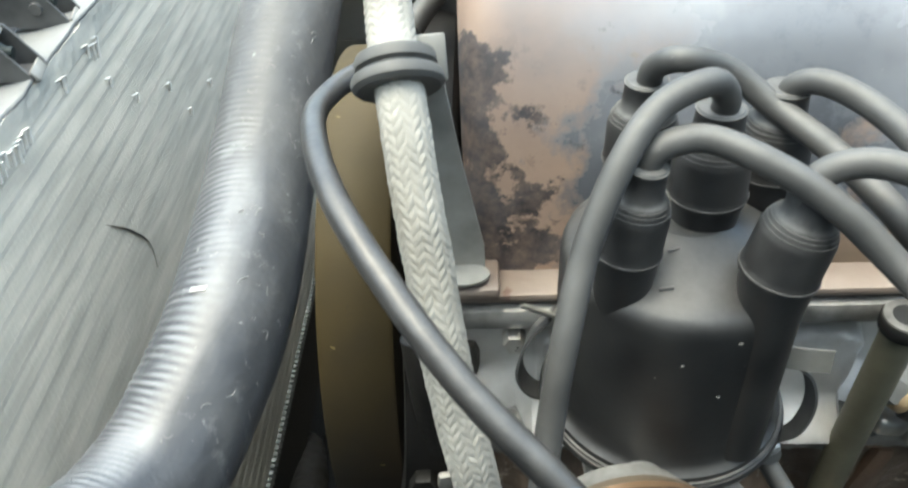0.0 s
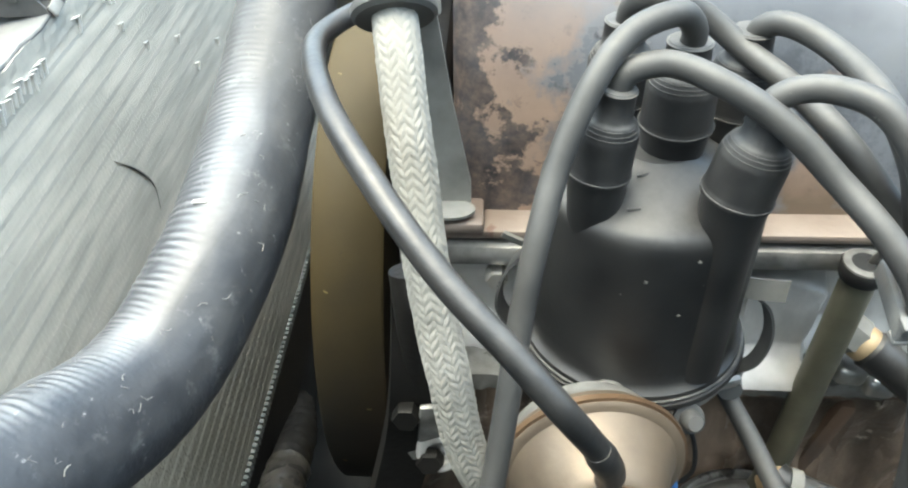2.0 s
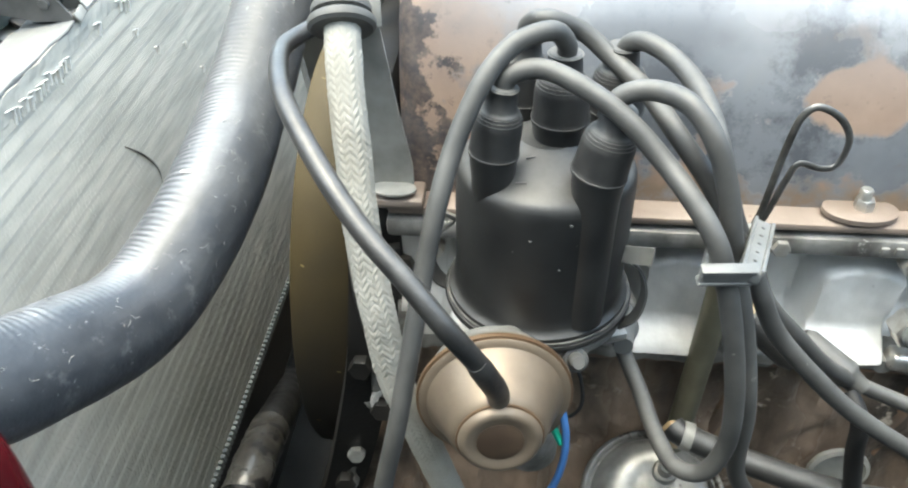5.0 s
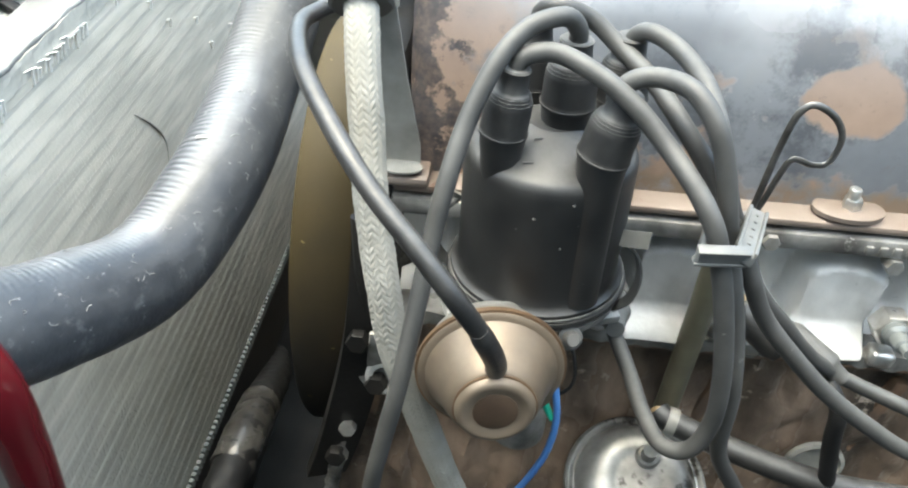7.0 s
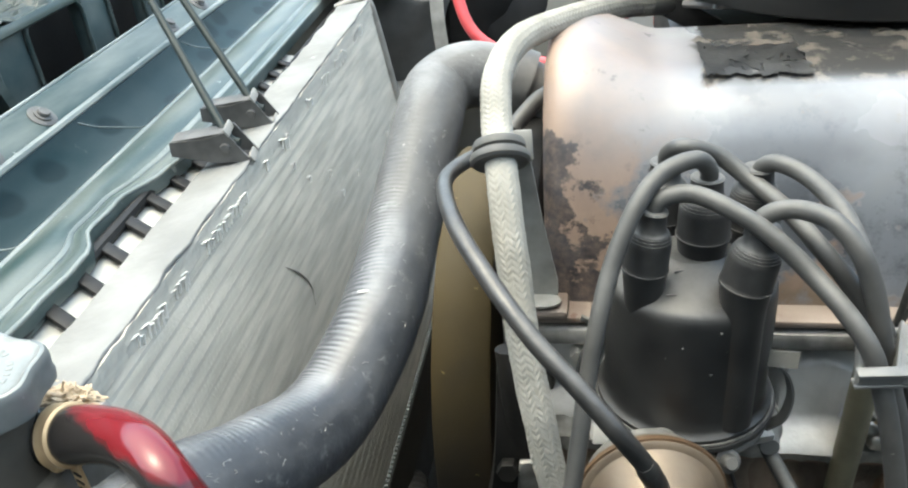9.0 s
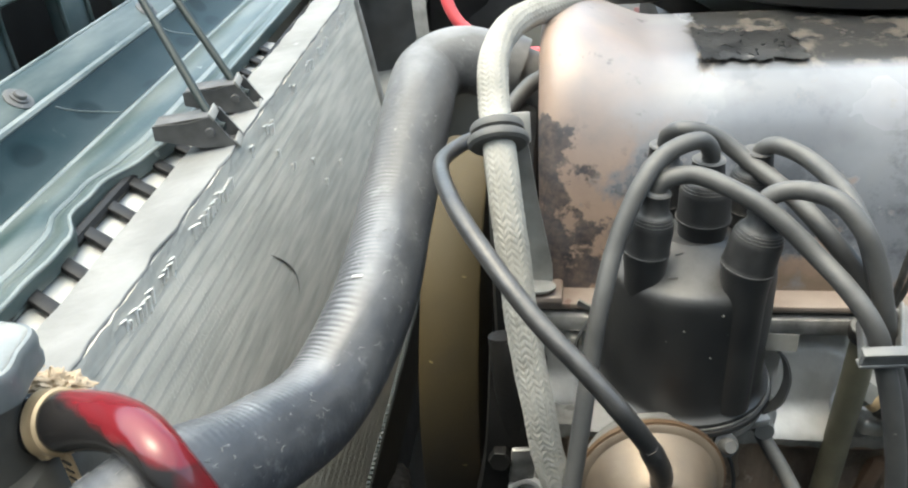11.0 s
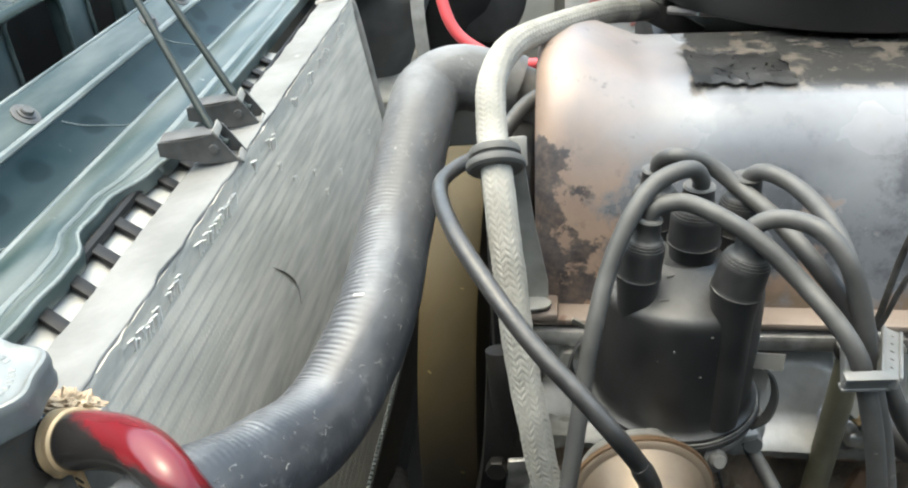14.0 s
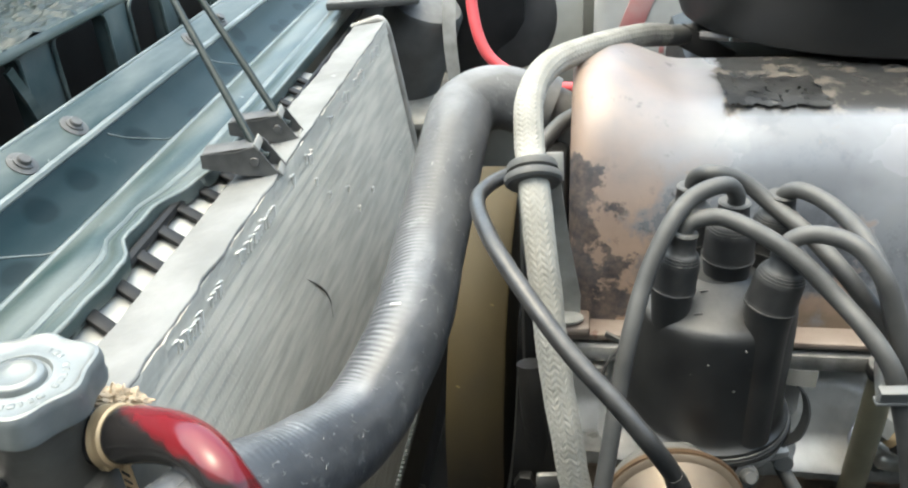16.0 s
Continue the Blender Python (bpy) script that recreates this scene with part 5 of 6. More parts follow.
part("back_cup", lathe([(0.034, -0.004), (0.031, -0.014), (0.020, -0.020), (0.008, -0.022), (0.006, -0.05), (0, -0.05)], VM, 48), OILY, can)
part("nipple", lathe([(0.0052, 0), (0.0046, 0.010), (0.0032, 0.012)], aim((0.0695, 0.1530, 0.8680), (0, -0.1, 1)), 16), PASSIVATED, can)

# ---- ignition leads ----


def boot(x, y, lead, lean=(0, 0), z=0.967, wide=1.0):
    m = Matrix.Translation((x, y, z)) @ pose(0, 0, 0, lean[0], lean[1], 0) @ Matrix.Diagonal((wide, wide, 1, 1))
    bo = part("boot", lathe([(0.0120, -0.001), (0.0129, -0.0006), (0.0130, 0.0008), (0.0126, 0.0018), (0.0124, 0.0030), (0.0121, 0.0140), (0.0119, 0.0156), (0.01145, 0.0166), (0.01143, 0.0170), (0.01080, 0.0180), (0.01078, 0.0184), (0.01005, 0.0193), (0.01003, 0.0197), (0.0092, 0.0206), (0.0080, 0.0218), (0.0073, 0.0290), (0.0076, 0.0302), (0.0068, 0.0312), (0.0045, 0.0315)], m, 36), BOOT, lead, "black stepped rubber boot")
    for r, h in ((0.01300, 0.0008), (0.01147, 0.0168), (0.01082, 0.0182), (0.01007, 0.0195), (0.00755, 0.0304)):
        part("dusty_ring", lathe([(r - 0.0003, h - 0.0003), (r + 0.0001, h - 0.0002), (r + 0.0001, h + 0.0002), (r - 0.0003, h + 0.0003)], m, 36), DUST, bo, "dusty worn edge")
    return bo


LEADS = [
    ("coil", 2, [(0.0905, 0.2315, 0.9980), (0.0908, 0.2290, 1.0080), (0.0840, 0.2245, 1.0155), (0.0694, 0.2174, 1.0125), (0.0581, 0.2064, 1.0022), (0.0482, 0.1942, 0.9819), (0.042, 0.1801, 0.9619), (0.0375, 0.1687, 0.9397), (0.0344, 0.157, 0.92), (0.0308, 0.1448, 0.8972), (0.0269, 0.1349, 0.874), (0.0208, 0.1286, 0.8443), (0.0153, 0.1275, 0.8121), (0.012, 0.13, 0.77)]),
    ("near", 0, [(0.0655, 0.2108, 0.9940), (0.0672, 0.2110, 1.0010), (0.0735, 0.2122, 1.0040), (0.0836, 0.2117, 1.0045), (0.0985, 0.2029, 1.0012), (0.1133, 0.1937, 0.9941), (0.1278, 0.1841, 0.9824), (0.1391, 0.169, 0.9737), (0.1474, 0.1590, 0.9632), (0.1530, 0.1570, 0.9490), (0.1605, 0.1530, 0.9228), (0.1677, 0.1505, 0.8893), (0.1706, 0.1505, 0.8591), (0.1645, 0.1499, 0.8385), (0.1537, 0.1575, 0.8309), (0.1469, 0.178, 0.8294), (0.1416, 0.2043, 0.8309), (0.1345, 0.2300, 0.8340)]),
    ("near", 1, [(0.1072, 0.2018, 0.9900), (0.1100, 0.2015, 0.9975), (0.1160, 0.2010, 1.0020), (0.1255, 0.1980, 1.0040), (0.1355, 0.1882, 1.0038), (0.1444, 0.1790, 0.9945), (0.1508, 0.1750, 0.9793), (0.1563, 0.1720, 0.9589), (0.1614, 0.1720, 0.9418), (0.1712, 0.1650, 0.9073), (0.178, 0.1586, 0.8707), (0.183, 0.1607, 0.8272), (0.2014, 0.1707, 0.7882), (0.22, 0.19, 0.75)]),
    ("far", 3, [(0.0742, 0.2590, 0.9960), (0.0750, 0.2560, 1.0045), (0.0822, 0.2500, 1.0100), (0.0982, 0.2546, 1.0030), (0.1132, 0.2469, 0.9931), (0.1253, 0.226, 0.9894), (0.1351, 0.201, 0.9844), (0.149, 0.1895, 0.9692), (0.1570, 0.1830, 0.9560), (0.1680, 0.1800, 0.9400), (0.1760, 0.1767, 0.9240), (0.1873, 0.1762, 0.9029), (0.206, 0.1732, 0.8827), (0.2259, 0.1692, 0.8651), (0.2507, 0.1684, 0.8469), (0.2784, 0.172, 0.8273), (0.31, 0.185, 0.81)]),
    ("far", 4, [(0.1172, 0.2510, 0.9900), (0.1183, 0.2500, 0.9990), (0.1248, 0.2438, 1.0035), (0.1363, 0.232, 1.0008), (0.1447, 0.2082, 0.9966), (0.1495, 0.1880, 0.9860), (0.1545, 0.1830, 0.9700), (0.1620, 0.1840, 0.9520), (0.1720, 0.1870, 0.9350), (0.1850, 0.1900, 0.9080), (0.2050, 0.1920, 0.8850), (0.2260, 0.2000, 0.8600), (0.2480, 0.2150, 0.8360), (0.2700, 0.2150, 0.8250), (0.31, 0.205, 0.815)]),
]
for kind, k, pts in LEADS:
    x, y = TOWERS[k]
    lab = "dusty grey-black coil lead looping down past the cap" if kind == "coil" else "dusty grey-black spark plug lead arching from the distributor cap"
    lead = thing("ignition_lead", (x, y, BOOT_Z[k]), lab, "ignition lead", "leads on the distributor cap")
    part("cable", tube(pts, 0.0042, 20, 0.002), LEAD, lead)
    boot(x, y, lead, (0, 10) if k == 1 else (0, 6) if k == 0 else (0, 0), BOOT_Z[k], BOOT_R[k])

# clip that gathers the leads
tie = thing("lead_clip", (0.160, 0.166, 0.935), "grey moulded plastic clip gathering the ignition leads", "cable clip")
CL, CR, CF, CB = Vector((0.1430, 0.1510, 0.9540)), Vector((0.1600, 0.1525, 0.9540)), Vector((0.1745, 0.1920, 0.9465)), Vector((0.1560, 0.1920, 0.9420))


def bar_pose(p, q):
    d = q - p
    side_v = Vector((0.1, -0.25, 1)).cross(d).normalized()
    up_v = d.cross(side_v).normalized()
    m = Matrix((d.normalized(), side_v, up_v)).transposed().to_4x4()
    m.translation = (p + q) / 2
    return m, d.length


m, size = bar_pose(CL, CR)
front = part("front_bar", box(m, size + 0.002, 0.0034, 0.0080, 0.0012), TIE, tie)
for dz in (-0.0036, 0.0036):
    part("lip", box(m @ pose(0, 0, dz), size + 0.0035, 0.0048, 0.0018, 0.0007), TIE, front, "raised lip")
m, size = bar_pose(CR, CF)
right = part("end_bar", box(m, size + 0.003, 0.0085, 0.0062, 0.0016, seg=3), TIE, tie, "broad end bar with a row of nibs")
part("lip", box(m @ pose(0, -0.0036, 0.0026), size + 0.002, 0.0016, 0.0030, 0.0006), TIE, right, "raised lip")
part("lip", box(m @ pose(0, 0.0036, 0.0026), size + 0.002, 0.0016, 0.0030, 0.0006), TIE, right, "raised lip")
for k in range(5):
    part("nib", lathe([(0.0009, 0), (0.0008, 0.0006), (0, 0.0008)], m @ pose(-0.015 + 0.0075 * k, 0, 0.0030), 10), TIE, right)
for name, p, q in (("back_bar", CF, CB), ("near_bar", CB, CL)):
    m, size = bar_pose(p, q)
    part(name, box(m, size + 0.002, 0.0030, 0.0065, 0.0012), TIE, tie)

# ---- dipstick ----
dip = thing("dipstick_tube", (0.184, 0.257, 0.72), "olive-grey painted steel dipstick guide tube", "dipstick tube")
part("guide", tube([(0.1865, 0.2520, 0.8880), (0.1862, 0.2560, 0.8110), (0.1839, 0.2571, 0.7371), (0.182, 0.262, 0.70)], 0.0076, 24, 0.004), OLIVE, dip)
part("grommet", lathe([(0.0060, -0.006), (0.0092, -0.006), (0.0098, -0.004), (0.0098, 0.0005), (0.0088, 0.002), (0.0030, 0.0024), (0, 0.0024)], aim((0.1865, 0.2520, 0.8915), (0.0, -0.05, 1)), 32), BLACKPLASTIC, dip, "black rubber stopper")
part("grommet_rim", lathe([(0.0088, 0.0012), (0.0094, 0.0012), (0.0092, 0.0020), (0.0086, 0.0022)], aim((0.1865, 0.2520, 0.8915), (0.0, -0.05, 1)), 32), DUST, dip, "dusty worn edge")
stick = thing("dipstick", (0.188, 0.252, 0.893), "thin bent-wire dipstick handle with a ring", "dipstick")
part("wire", tube([(0.1885, 0.2515, 0.893), (0.1935, 0.250, 0.911), (0.1958, 0.250, 0.935), (0.1972, 0.250, 0.951), (0.2000, 0.250, 0.9665), (0.2062, 0.250, 0.9723), (0.2172, 0.250, 0.9670), (0.2240, 0.250, 0.9562), (0.2223, 0.250, 0.9425), (0.2150, 0.250, 0.9402), (0.2050, 0.250, 0.9423), (0.2009, 0.250, 0.931), (0.1965, 0.250, 0.911), (0.1900, 0.2515, 0.893)], 0.0011, 10, 0.0015, flat=1.6), DARKSTEEL, stick)

# ---- spark plugs and their boots ----
for x, y, z, booted in ((0.1335, 0.268, 0.836, True), (0.2980, 0.268, 0.829, False)):
    plug = thing("spark_plug", (x, y, z), "spark plug under a ribbed grey rubber cap" if booted else "bare spark plug with zinc hexagon", "spark plug")
    m = aim((x, y, z), (0, -1, 0.15))
    part("hexagon", hexagon(m, 0.0115, 0.012), STEEL, plug)
    if booted:
        part("rubber_cap", lathe([(0.0095, 0.010), (0.0100, 0.030), (0.0085, 0.034), (0.0070, 0.036), (0.0052, 0.046), (0, 0.046)], m, 28), TIE, plug, "grey rubber cap")
        part("spring_end", lathe([(0.0108, 0.012), (0.0112, 0.014), (0.0108, 0.018)], m, 28), STEEL, plug)
    else:
        part("insulator", lathe([(0.0075, 0.010), (0.0075, 0.016), (0.0052, 0.018), (0.0048, 0.026), (0.003, 0.027), (0.003, 0.033), (0, 0.033)], m, 24), ZINC, plug)
plug = thing("spark_plug", (0.196, 0.258, 0.843), "spark plug with brassy hexagon under a black ribbed cap", "spark plug")
m = aim((0.194, 0.262, 0.845), (0.72, -0.42, -0.42))
part("hexagon", hexagon(m, 0.0100, 0.010), GREYSTEEL, plug)
part("collar", lathe([(0.0085, 0.009), (0.0092, 0.010), (0.0092, 0.014), (0.0085, 0.015)], m, 24), BRASS, plug, "brassy collar")
part("rubber_cap", lathe([(0.0088, 0.014), (0.0102, 0.016), (0.0096, 0.020), (0.0098, 0.024), (0.0092, 0.026), (0.0096, 0.044), (0.0075, 0.050), (0, 0.050)], m, 28), RUBBER, plug, "black ribbed rubber cap")
capboot = thing("plug_cap", (0.2480, 0.222, 0.832), "dusty grey rubber plug cap pushed on a lead", "plug cap")
part("rubber", lathe([(0, -0.030), (0.0050, -0.030), (0.0072, -0.026), (0.0080, -0.004), (0.0084, -0.002), (0.0078, 0.0), (0.0060, 0.002), (0.0050, 0.010)], aim((0.2490, 0.2180, 0.835), (0.55, -0.35, -0.3)), 28), LEAD, capboot)

# ---- small hoses, wires, pump ----
pipe = thing("lower_radiator_pipe", (-0.135, 0.40, 0.56), "oily black pipe with a grey sleeve, low beside the radiator", "pipe")
part("barrel", tube([(-0.150, 0.455, 0.535), (-0.134, 0.400, 0.565), (-0.122, 0.330, 0.612), (-0.118, 0.275, 0.630), (-0.120, 0.215, 0.628), (-0.124, 0.150, 0.620)], 0.0150, 28, 0.003, grime), BLACKPLASTIC, pipe, "oily black barrel")
part("sleeve", tube([(-0.1225, 0.335, 0.610), (-0.1185, 0.285, 0.628), (-0.1190, 0.255, 0.630)], 0.0166, 28, 0.003, grime), COVERGREY, pipe, "worn grey sleeve")
lower = thing("fuel_hose", (0.22, 0.226, 0.755), "black rubber fuel hose along the block", "hose")
part("rubber", tube([(0.172, 0.232, 0.770), (0.1785, 0.2271, 0.768), (0.2118, 0.2163, 0.762), (0.2657, 0.2008, 0.758), (0.32, 0.20, 0.752)], 0.0075, 20), RUBBER, lower)
part("clamp_band", lathe([(0.0078, -0.003), (0.0086, -0.003), (0.0086, 0.003), (0.0078, 0.003)], aim((0.180, 0.2265, 0.7678), (0.9, -0.25, -0.1)), 24), GREYSTEEL, lower, "bright hose clamp")
cable = thing("sheathed_cable", (0.262, 0.2, 0.70), "glossy black sheathed cable hanging by the block", "cable")
part("sheath", tube([(0.2500, 0.212, 0.829), (0.2542, 0.2, 0.8209), (0.2590, 0.2, 0.795), (0.2687, 0.2, 0.755), (0.285, 0.21, 0.70)], 0.0048, 16), BLACKPLASTIC, cable)
pump = thing("fuel_pump", (0.155, 0.245, 0.70), "oily grey domed fuel pump on the block side", "fuel pump")
PM = aim((0.1715, 0.232, 0.693), (-0.05, -0.38, 1)) @ Matrix.Diagonal((1.1, 1.1, 1.1, 1))
part("dome", lathe([(0.0395, -0.004), (0.0420, -0.002), (0.0428, 0.002), (0.0420, 0.0055), (0.0402, 0.0066), (0.0386, 0.0060), (0.0376, 0.0046), (0.0364, 0.0048), (0.0352, 0.0075), (0.0335, 0.0120), (0.0305, 0.0155), (0.0255, 0.0174), (0.0180, 0.0180), (0.0150, 0.0168), (0.0120, 0.0166), (0, 0.0166)], PM, 64, lobe=lambda a, r, z: 1 + 0.012 * math.sin(3 * a + 120 * r) * (z > 0.007)), LIDSTEEL, pump, "stepped round lid")
part("housing", lathe([(0.036, -0.03), (0.036, 0.0), (0.030, 0.001)], PM, 40), DARKIRON, pump)
part("fitting", lathe([(0.0072, 0.012), (0.0074, 0.0185), (0.0062, 0.0195), (0.0044, 0.0195), (0.0044, 0.030), (0, 0.030)], PM @ pose(0.004, 0.014, 0), 24), LIDSTEEL, pump, "round hose fitting")
part("bracket", box(pose(0.178, 0.235, 0.758, 10, 20, 10), 0.02, 0.012, 0.016, 0.003), BRASS, pump)
blue = thing("blue_wire", (0.1010, 0.170, 0.80), "thin blue insulated wire below the distributor", "wire")
part("wire", tube([(0.0985, 0.186, 0.858), (0.1000, 0.1775, 0.8470), (0.1035, 0.172, 0.825), (0.1015, 0.170, 0.80), (0.094, 0.170, 0.775), (0.085, 0.172, 0.75)], 0.0019, 12, 0.002), BLUEWIRE, blue)
for k in range(2):
    g = thing("green_wire", (0.096, 0.178, 0.83), "thin green insulated wire joining the blue one", "wire")
    part("wire", tube([(0.0870, 0.190, 0.846 - 0.003 * k), (0.0925, 0.182, 0.838 - 0.003 * k), (0.0980, 0.176, 0.829 - 0.002 * k), (0.1015, 0.173, 0.822)], 0.0016, 10, 0.002), GREENWIRE, g)
thin = thing("black_wire", (0.112, 0.185, 0.84), "thin black wire curling behind the vacuum canister", "wire")
part("wire", tube([(0.103, 0.192, 0.866), (0.1085, 0.186, 0.856), (0.1100, 0.182, 0.842), (0.1040, 0.182, 0.832), (0.094, 0.184, 0.830)], 0.0010, 8, 0.002), BLACKPLASTIC, thin)

# ---- front of the engine: fan, pulley, bracket, water outlet ----
fan = thing("cooling_fan", (-0.072, 0.440, 0.70), "dusty yellow plastic ring fan behind the radiator", "fan")
FX, FY, FZ = -0.061, 0.505, 0.690
part("hub", lathe([(0.050, -0.020), (0.052, -0.014), (0.052, 0.012), (0.046, 0.018), (0.020, 0.020), (0, 0.020)], aim((FX, FY, FZ), (-1, 0, 0)), 40), DARKIRON, fan, "oily dark hub")
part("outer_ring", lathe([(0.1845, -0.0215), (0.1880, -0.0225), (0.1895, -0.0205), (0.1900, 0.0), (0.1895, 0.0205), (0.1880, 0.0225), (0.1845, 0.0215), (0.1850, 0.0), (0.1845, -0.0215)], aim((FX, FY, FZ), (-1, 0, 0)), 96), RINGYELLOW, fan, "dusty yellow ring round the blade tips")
for turn in range(-40, 320, 45):
    a = radians(turn)
    rows_, b = [], bmesh.new()
    for i in range(13):
        r = 0.045 + 0.142 * i / 12
        wdt = (0.050 + 0.020 * i / 12) 
        tw = radians(30 - 10 * i / 12)
        rad_dir = Vector((0, -math.sin(a), math.cos(a)))
        tan_dir = Vector((0, math.cos(a), math.sin(a)))
        row = []
        for j in range(7):
            c = (j / 6 - 0.5) * wdt
            camber = 0.005 * (1 - (2 * (j / 6 - 0.5)) ** 2)
            row.append(b.verts.new(Vector((FX, FY, FZ)) + rad_dir * r + tan_dir * (c * math.cos(tw)) + Vector((1, 0, 0)) * (c * math.sin(tw) + camber)))
        rows_.append(row)
    for p, q in zip(rows_, rows_[1:]):
        for j in range(6):
            b.faces.new((p[j], p[j + 1], q[j + 1], q[j]))
    b.normal_update()
    bmesh.ops.solidify(b, geom=b.faces[:], thickness=0.003)
    part("blade", b, YELLOW, fan)
pulley = thing("fan_pulley", (-0.034, 0.48, 0.66), "oily black belt pulley and water pump nose", "pulley")
part("sheave", lathe([(0.062, -0.016), (0.066, -0.014), (0.066, -0.010), (0.056, -0.002), (0.066, 0.006), (0.066, 0.010), (0.060, 0.014), (0.02, 0.016), (0, 0.016)], aim((-0.036, 0.505, 0.690), (-1, 0, 0)), 48), DARKIRON, pulley)
part("pump_nose", lathe([(0.03, -0.03), (0.026, 0.0)], aim((-0.03, 0.505, 0.690), (-1, 0, 0)), 30), DARKIRON, pulley)
belt = thing("drive_belt", (-0.036, 0.44, 0.60), "black rubber drive belt on the pulley", "belt")
b = sweep([(-0.006, -0.004), (0.006, -0.004), (0.005, 0.004), (-0.005, 0.004)], [(Vector((-0.036, 0.505 + 0.066 * math.cos(t), 0.690 + 0.066 * math.sin(t))) if 0 <= math.sin(t) + 0.2 else Vector((-0.036, 0.505 + 0.060 * math.cos(t), 0.690 + 0.066 * math.sin(t) - 0.16)), (1, 0, 0), (0, math.cos(t), math.sin(t))) for t in [radians(10 * i) for i in range(37)]])
b.normal_update()
bmesh.ops.solidify(b, geom=b.faces[:], thickness=0.002)
part("band", b, BLACKPLASTIC, belt)
arm = thing("alternator_bracket", (-0.012, 0.27, 0.74), "grimy cast bracket bolted to the engine front", "bracket")
part("arm_plate", strip([(-0.006, 0.272, 0.86), (-0.008, 0.262, 0.82), (-0.012, 0.256, 0.78), (-0.022, 0.258, 0.73), (-0.036, 0.262, 0.67), (-0.05, 0.27, 0.62)], 0.030, (1, 0.2, 0.15), 0.010), DARKIRON, arm)
for p in ((-0.015, 0.250, 0.788), (-0.004, 0.249, 0.752), (-0.036, 0.254, 0.664)):
    part("bolt", hexagon(aim(p, (0, -1, 0.2)), 0.0075, 0.008), DARKIRON, arm, "worn hexagon bolt")
part("tab", box(pose(-0.001, 0.248, 0.782, 8, 4, 10), 0.016, 0.004, 0.034, 0.0015), OILY, arm, "grimy upright steel tab")
part("boss", lathe([(0.0125, -0.02), (0.0125, 0.004), (0.0105, 0.006), (0.0075, 0.0055), (0.0070, -0.004), (0, -0.004)], aim((0.001, 0.250, 0.757), (0, -1, 0.35)), 32), ALLOY, arm, "round bolt boss")
part("rail", tube([(-0.012, 0.268, 0.87), (-0.010, 0.262, 0.845), (-0.008, 0.262, 0.80)], 0.009, 14), DARKIRON, arm)
outlet = thing("water_outlet", (0.0, 0.44, 0.93), "grey cast water outlet elbow for the big hose", "pipe elbow")
part("elbow", tube([(-0.012, 0.428, 0.979), (0.006, 0.428, 0.968), (0.016, 0.43, 0.945), (0.018, 0.432, 0.90)], 0.0195, 24), DULL, outlet)
part("clamp_band", lathe([(0.0238, -0.006), (0.0250, -0.006), (0.0250, 0.006), (0.0238, 0.006)], aim((-0.014, 0.4275, 0.980), (1, 0, -0.45)), 40), DULL, outlet)
side = thing("bypass_hose", (-0.01, 0.45, 0.96), "thin grey rubber hose behind the braided hose", "hose")
part("rubber", tube([(0.012, 0.40, 0.985), (0.002, 0.382, 0.985), (-0.008, 0.366, 0.979), (-0.013, 0.357, 0.974)], 0.0055, 14), LEAD, side)

# ---- front body ----
SD = Vector((-0.068, 1, 0)).normalized()


def along(profile, y0, y1, steps=2, wobble=0.0):
    path = []
    for i in range(steps + 1):
        y = y0 + (y1 - y0) * i / steps
        path.append((Vector((0, 0, 0)) + SD * (y - 0.3) + Vector((0, 0.3, 0)), (1, 0, 0), (0, 0, 1)))
    return path


TEAR = [(-0.36, 0.010), (0.165, 0.009), (0.235, 0.006), (0.264, 0.0190), (0.300, 0.0185), (0.345, 0.0043), (0.375, 0.0)]


def torn(b):
    """Draws the inner edge back where it is torn and bent, towards the near side."""
    for v in b.verts:
        x = v.co.x + 0.068 * (v.co.y - 0.3)
        edge = max(0.0, min(1.0, (x + 0.285) / 0.035))
        shift = 0.0
        for (ya, sa), (yb, sb) in zip(TEAR, TEAR[1:]):
            if ya <= v.co.y <= yb:
                u = (v.co.y - ya) / (yb - ya)
                shift = sa + (sb - sa) * u * u * (3 - 2 * u)
        v.co.x -= edge * (shift + (0.0006 * math.sin(v.co.y * 170) if shift else 0))


def panel(profile, y0, y1, steps=150, thick=0.0015):
    b = sweep(profile, along(profile, y0, y1, steps))
    torn(b)
    b.normal_update()
    if sum(f.normal.z for f in b.faces) < 0:
        bmesh.ops.reverse_faces(b, faces=b.faces[:])
        b.normal_update()
    bmesh.ops.solidify(b, geom=b.faces[:], thickness=thick)
    return b


slam = thing("front_panel", (-0.31, 0.30, 0.93), "dark green painted front cross panel with worn rolled edges", "body panel")
TRAY = [(q.x, q.z) for q in spline([(-0.2978, 0, 0.9548), (-0.3030, 0, 0.9528), (-0.3120, 0, 0.9538), (-0.3270, 0, 0.9645), (-0.336, 0, 0.9775)], 6)]
part("tray", panel(TRAY, -0.35, 1.2), TRAYGREEN, slam, "dusty dark green trough")
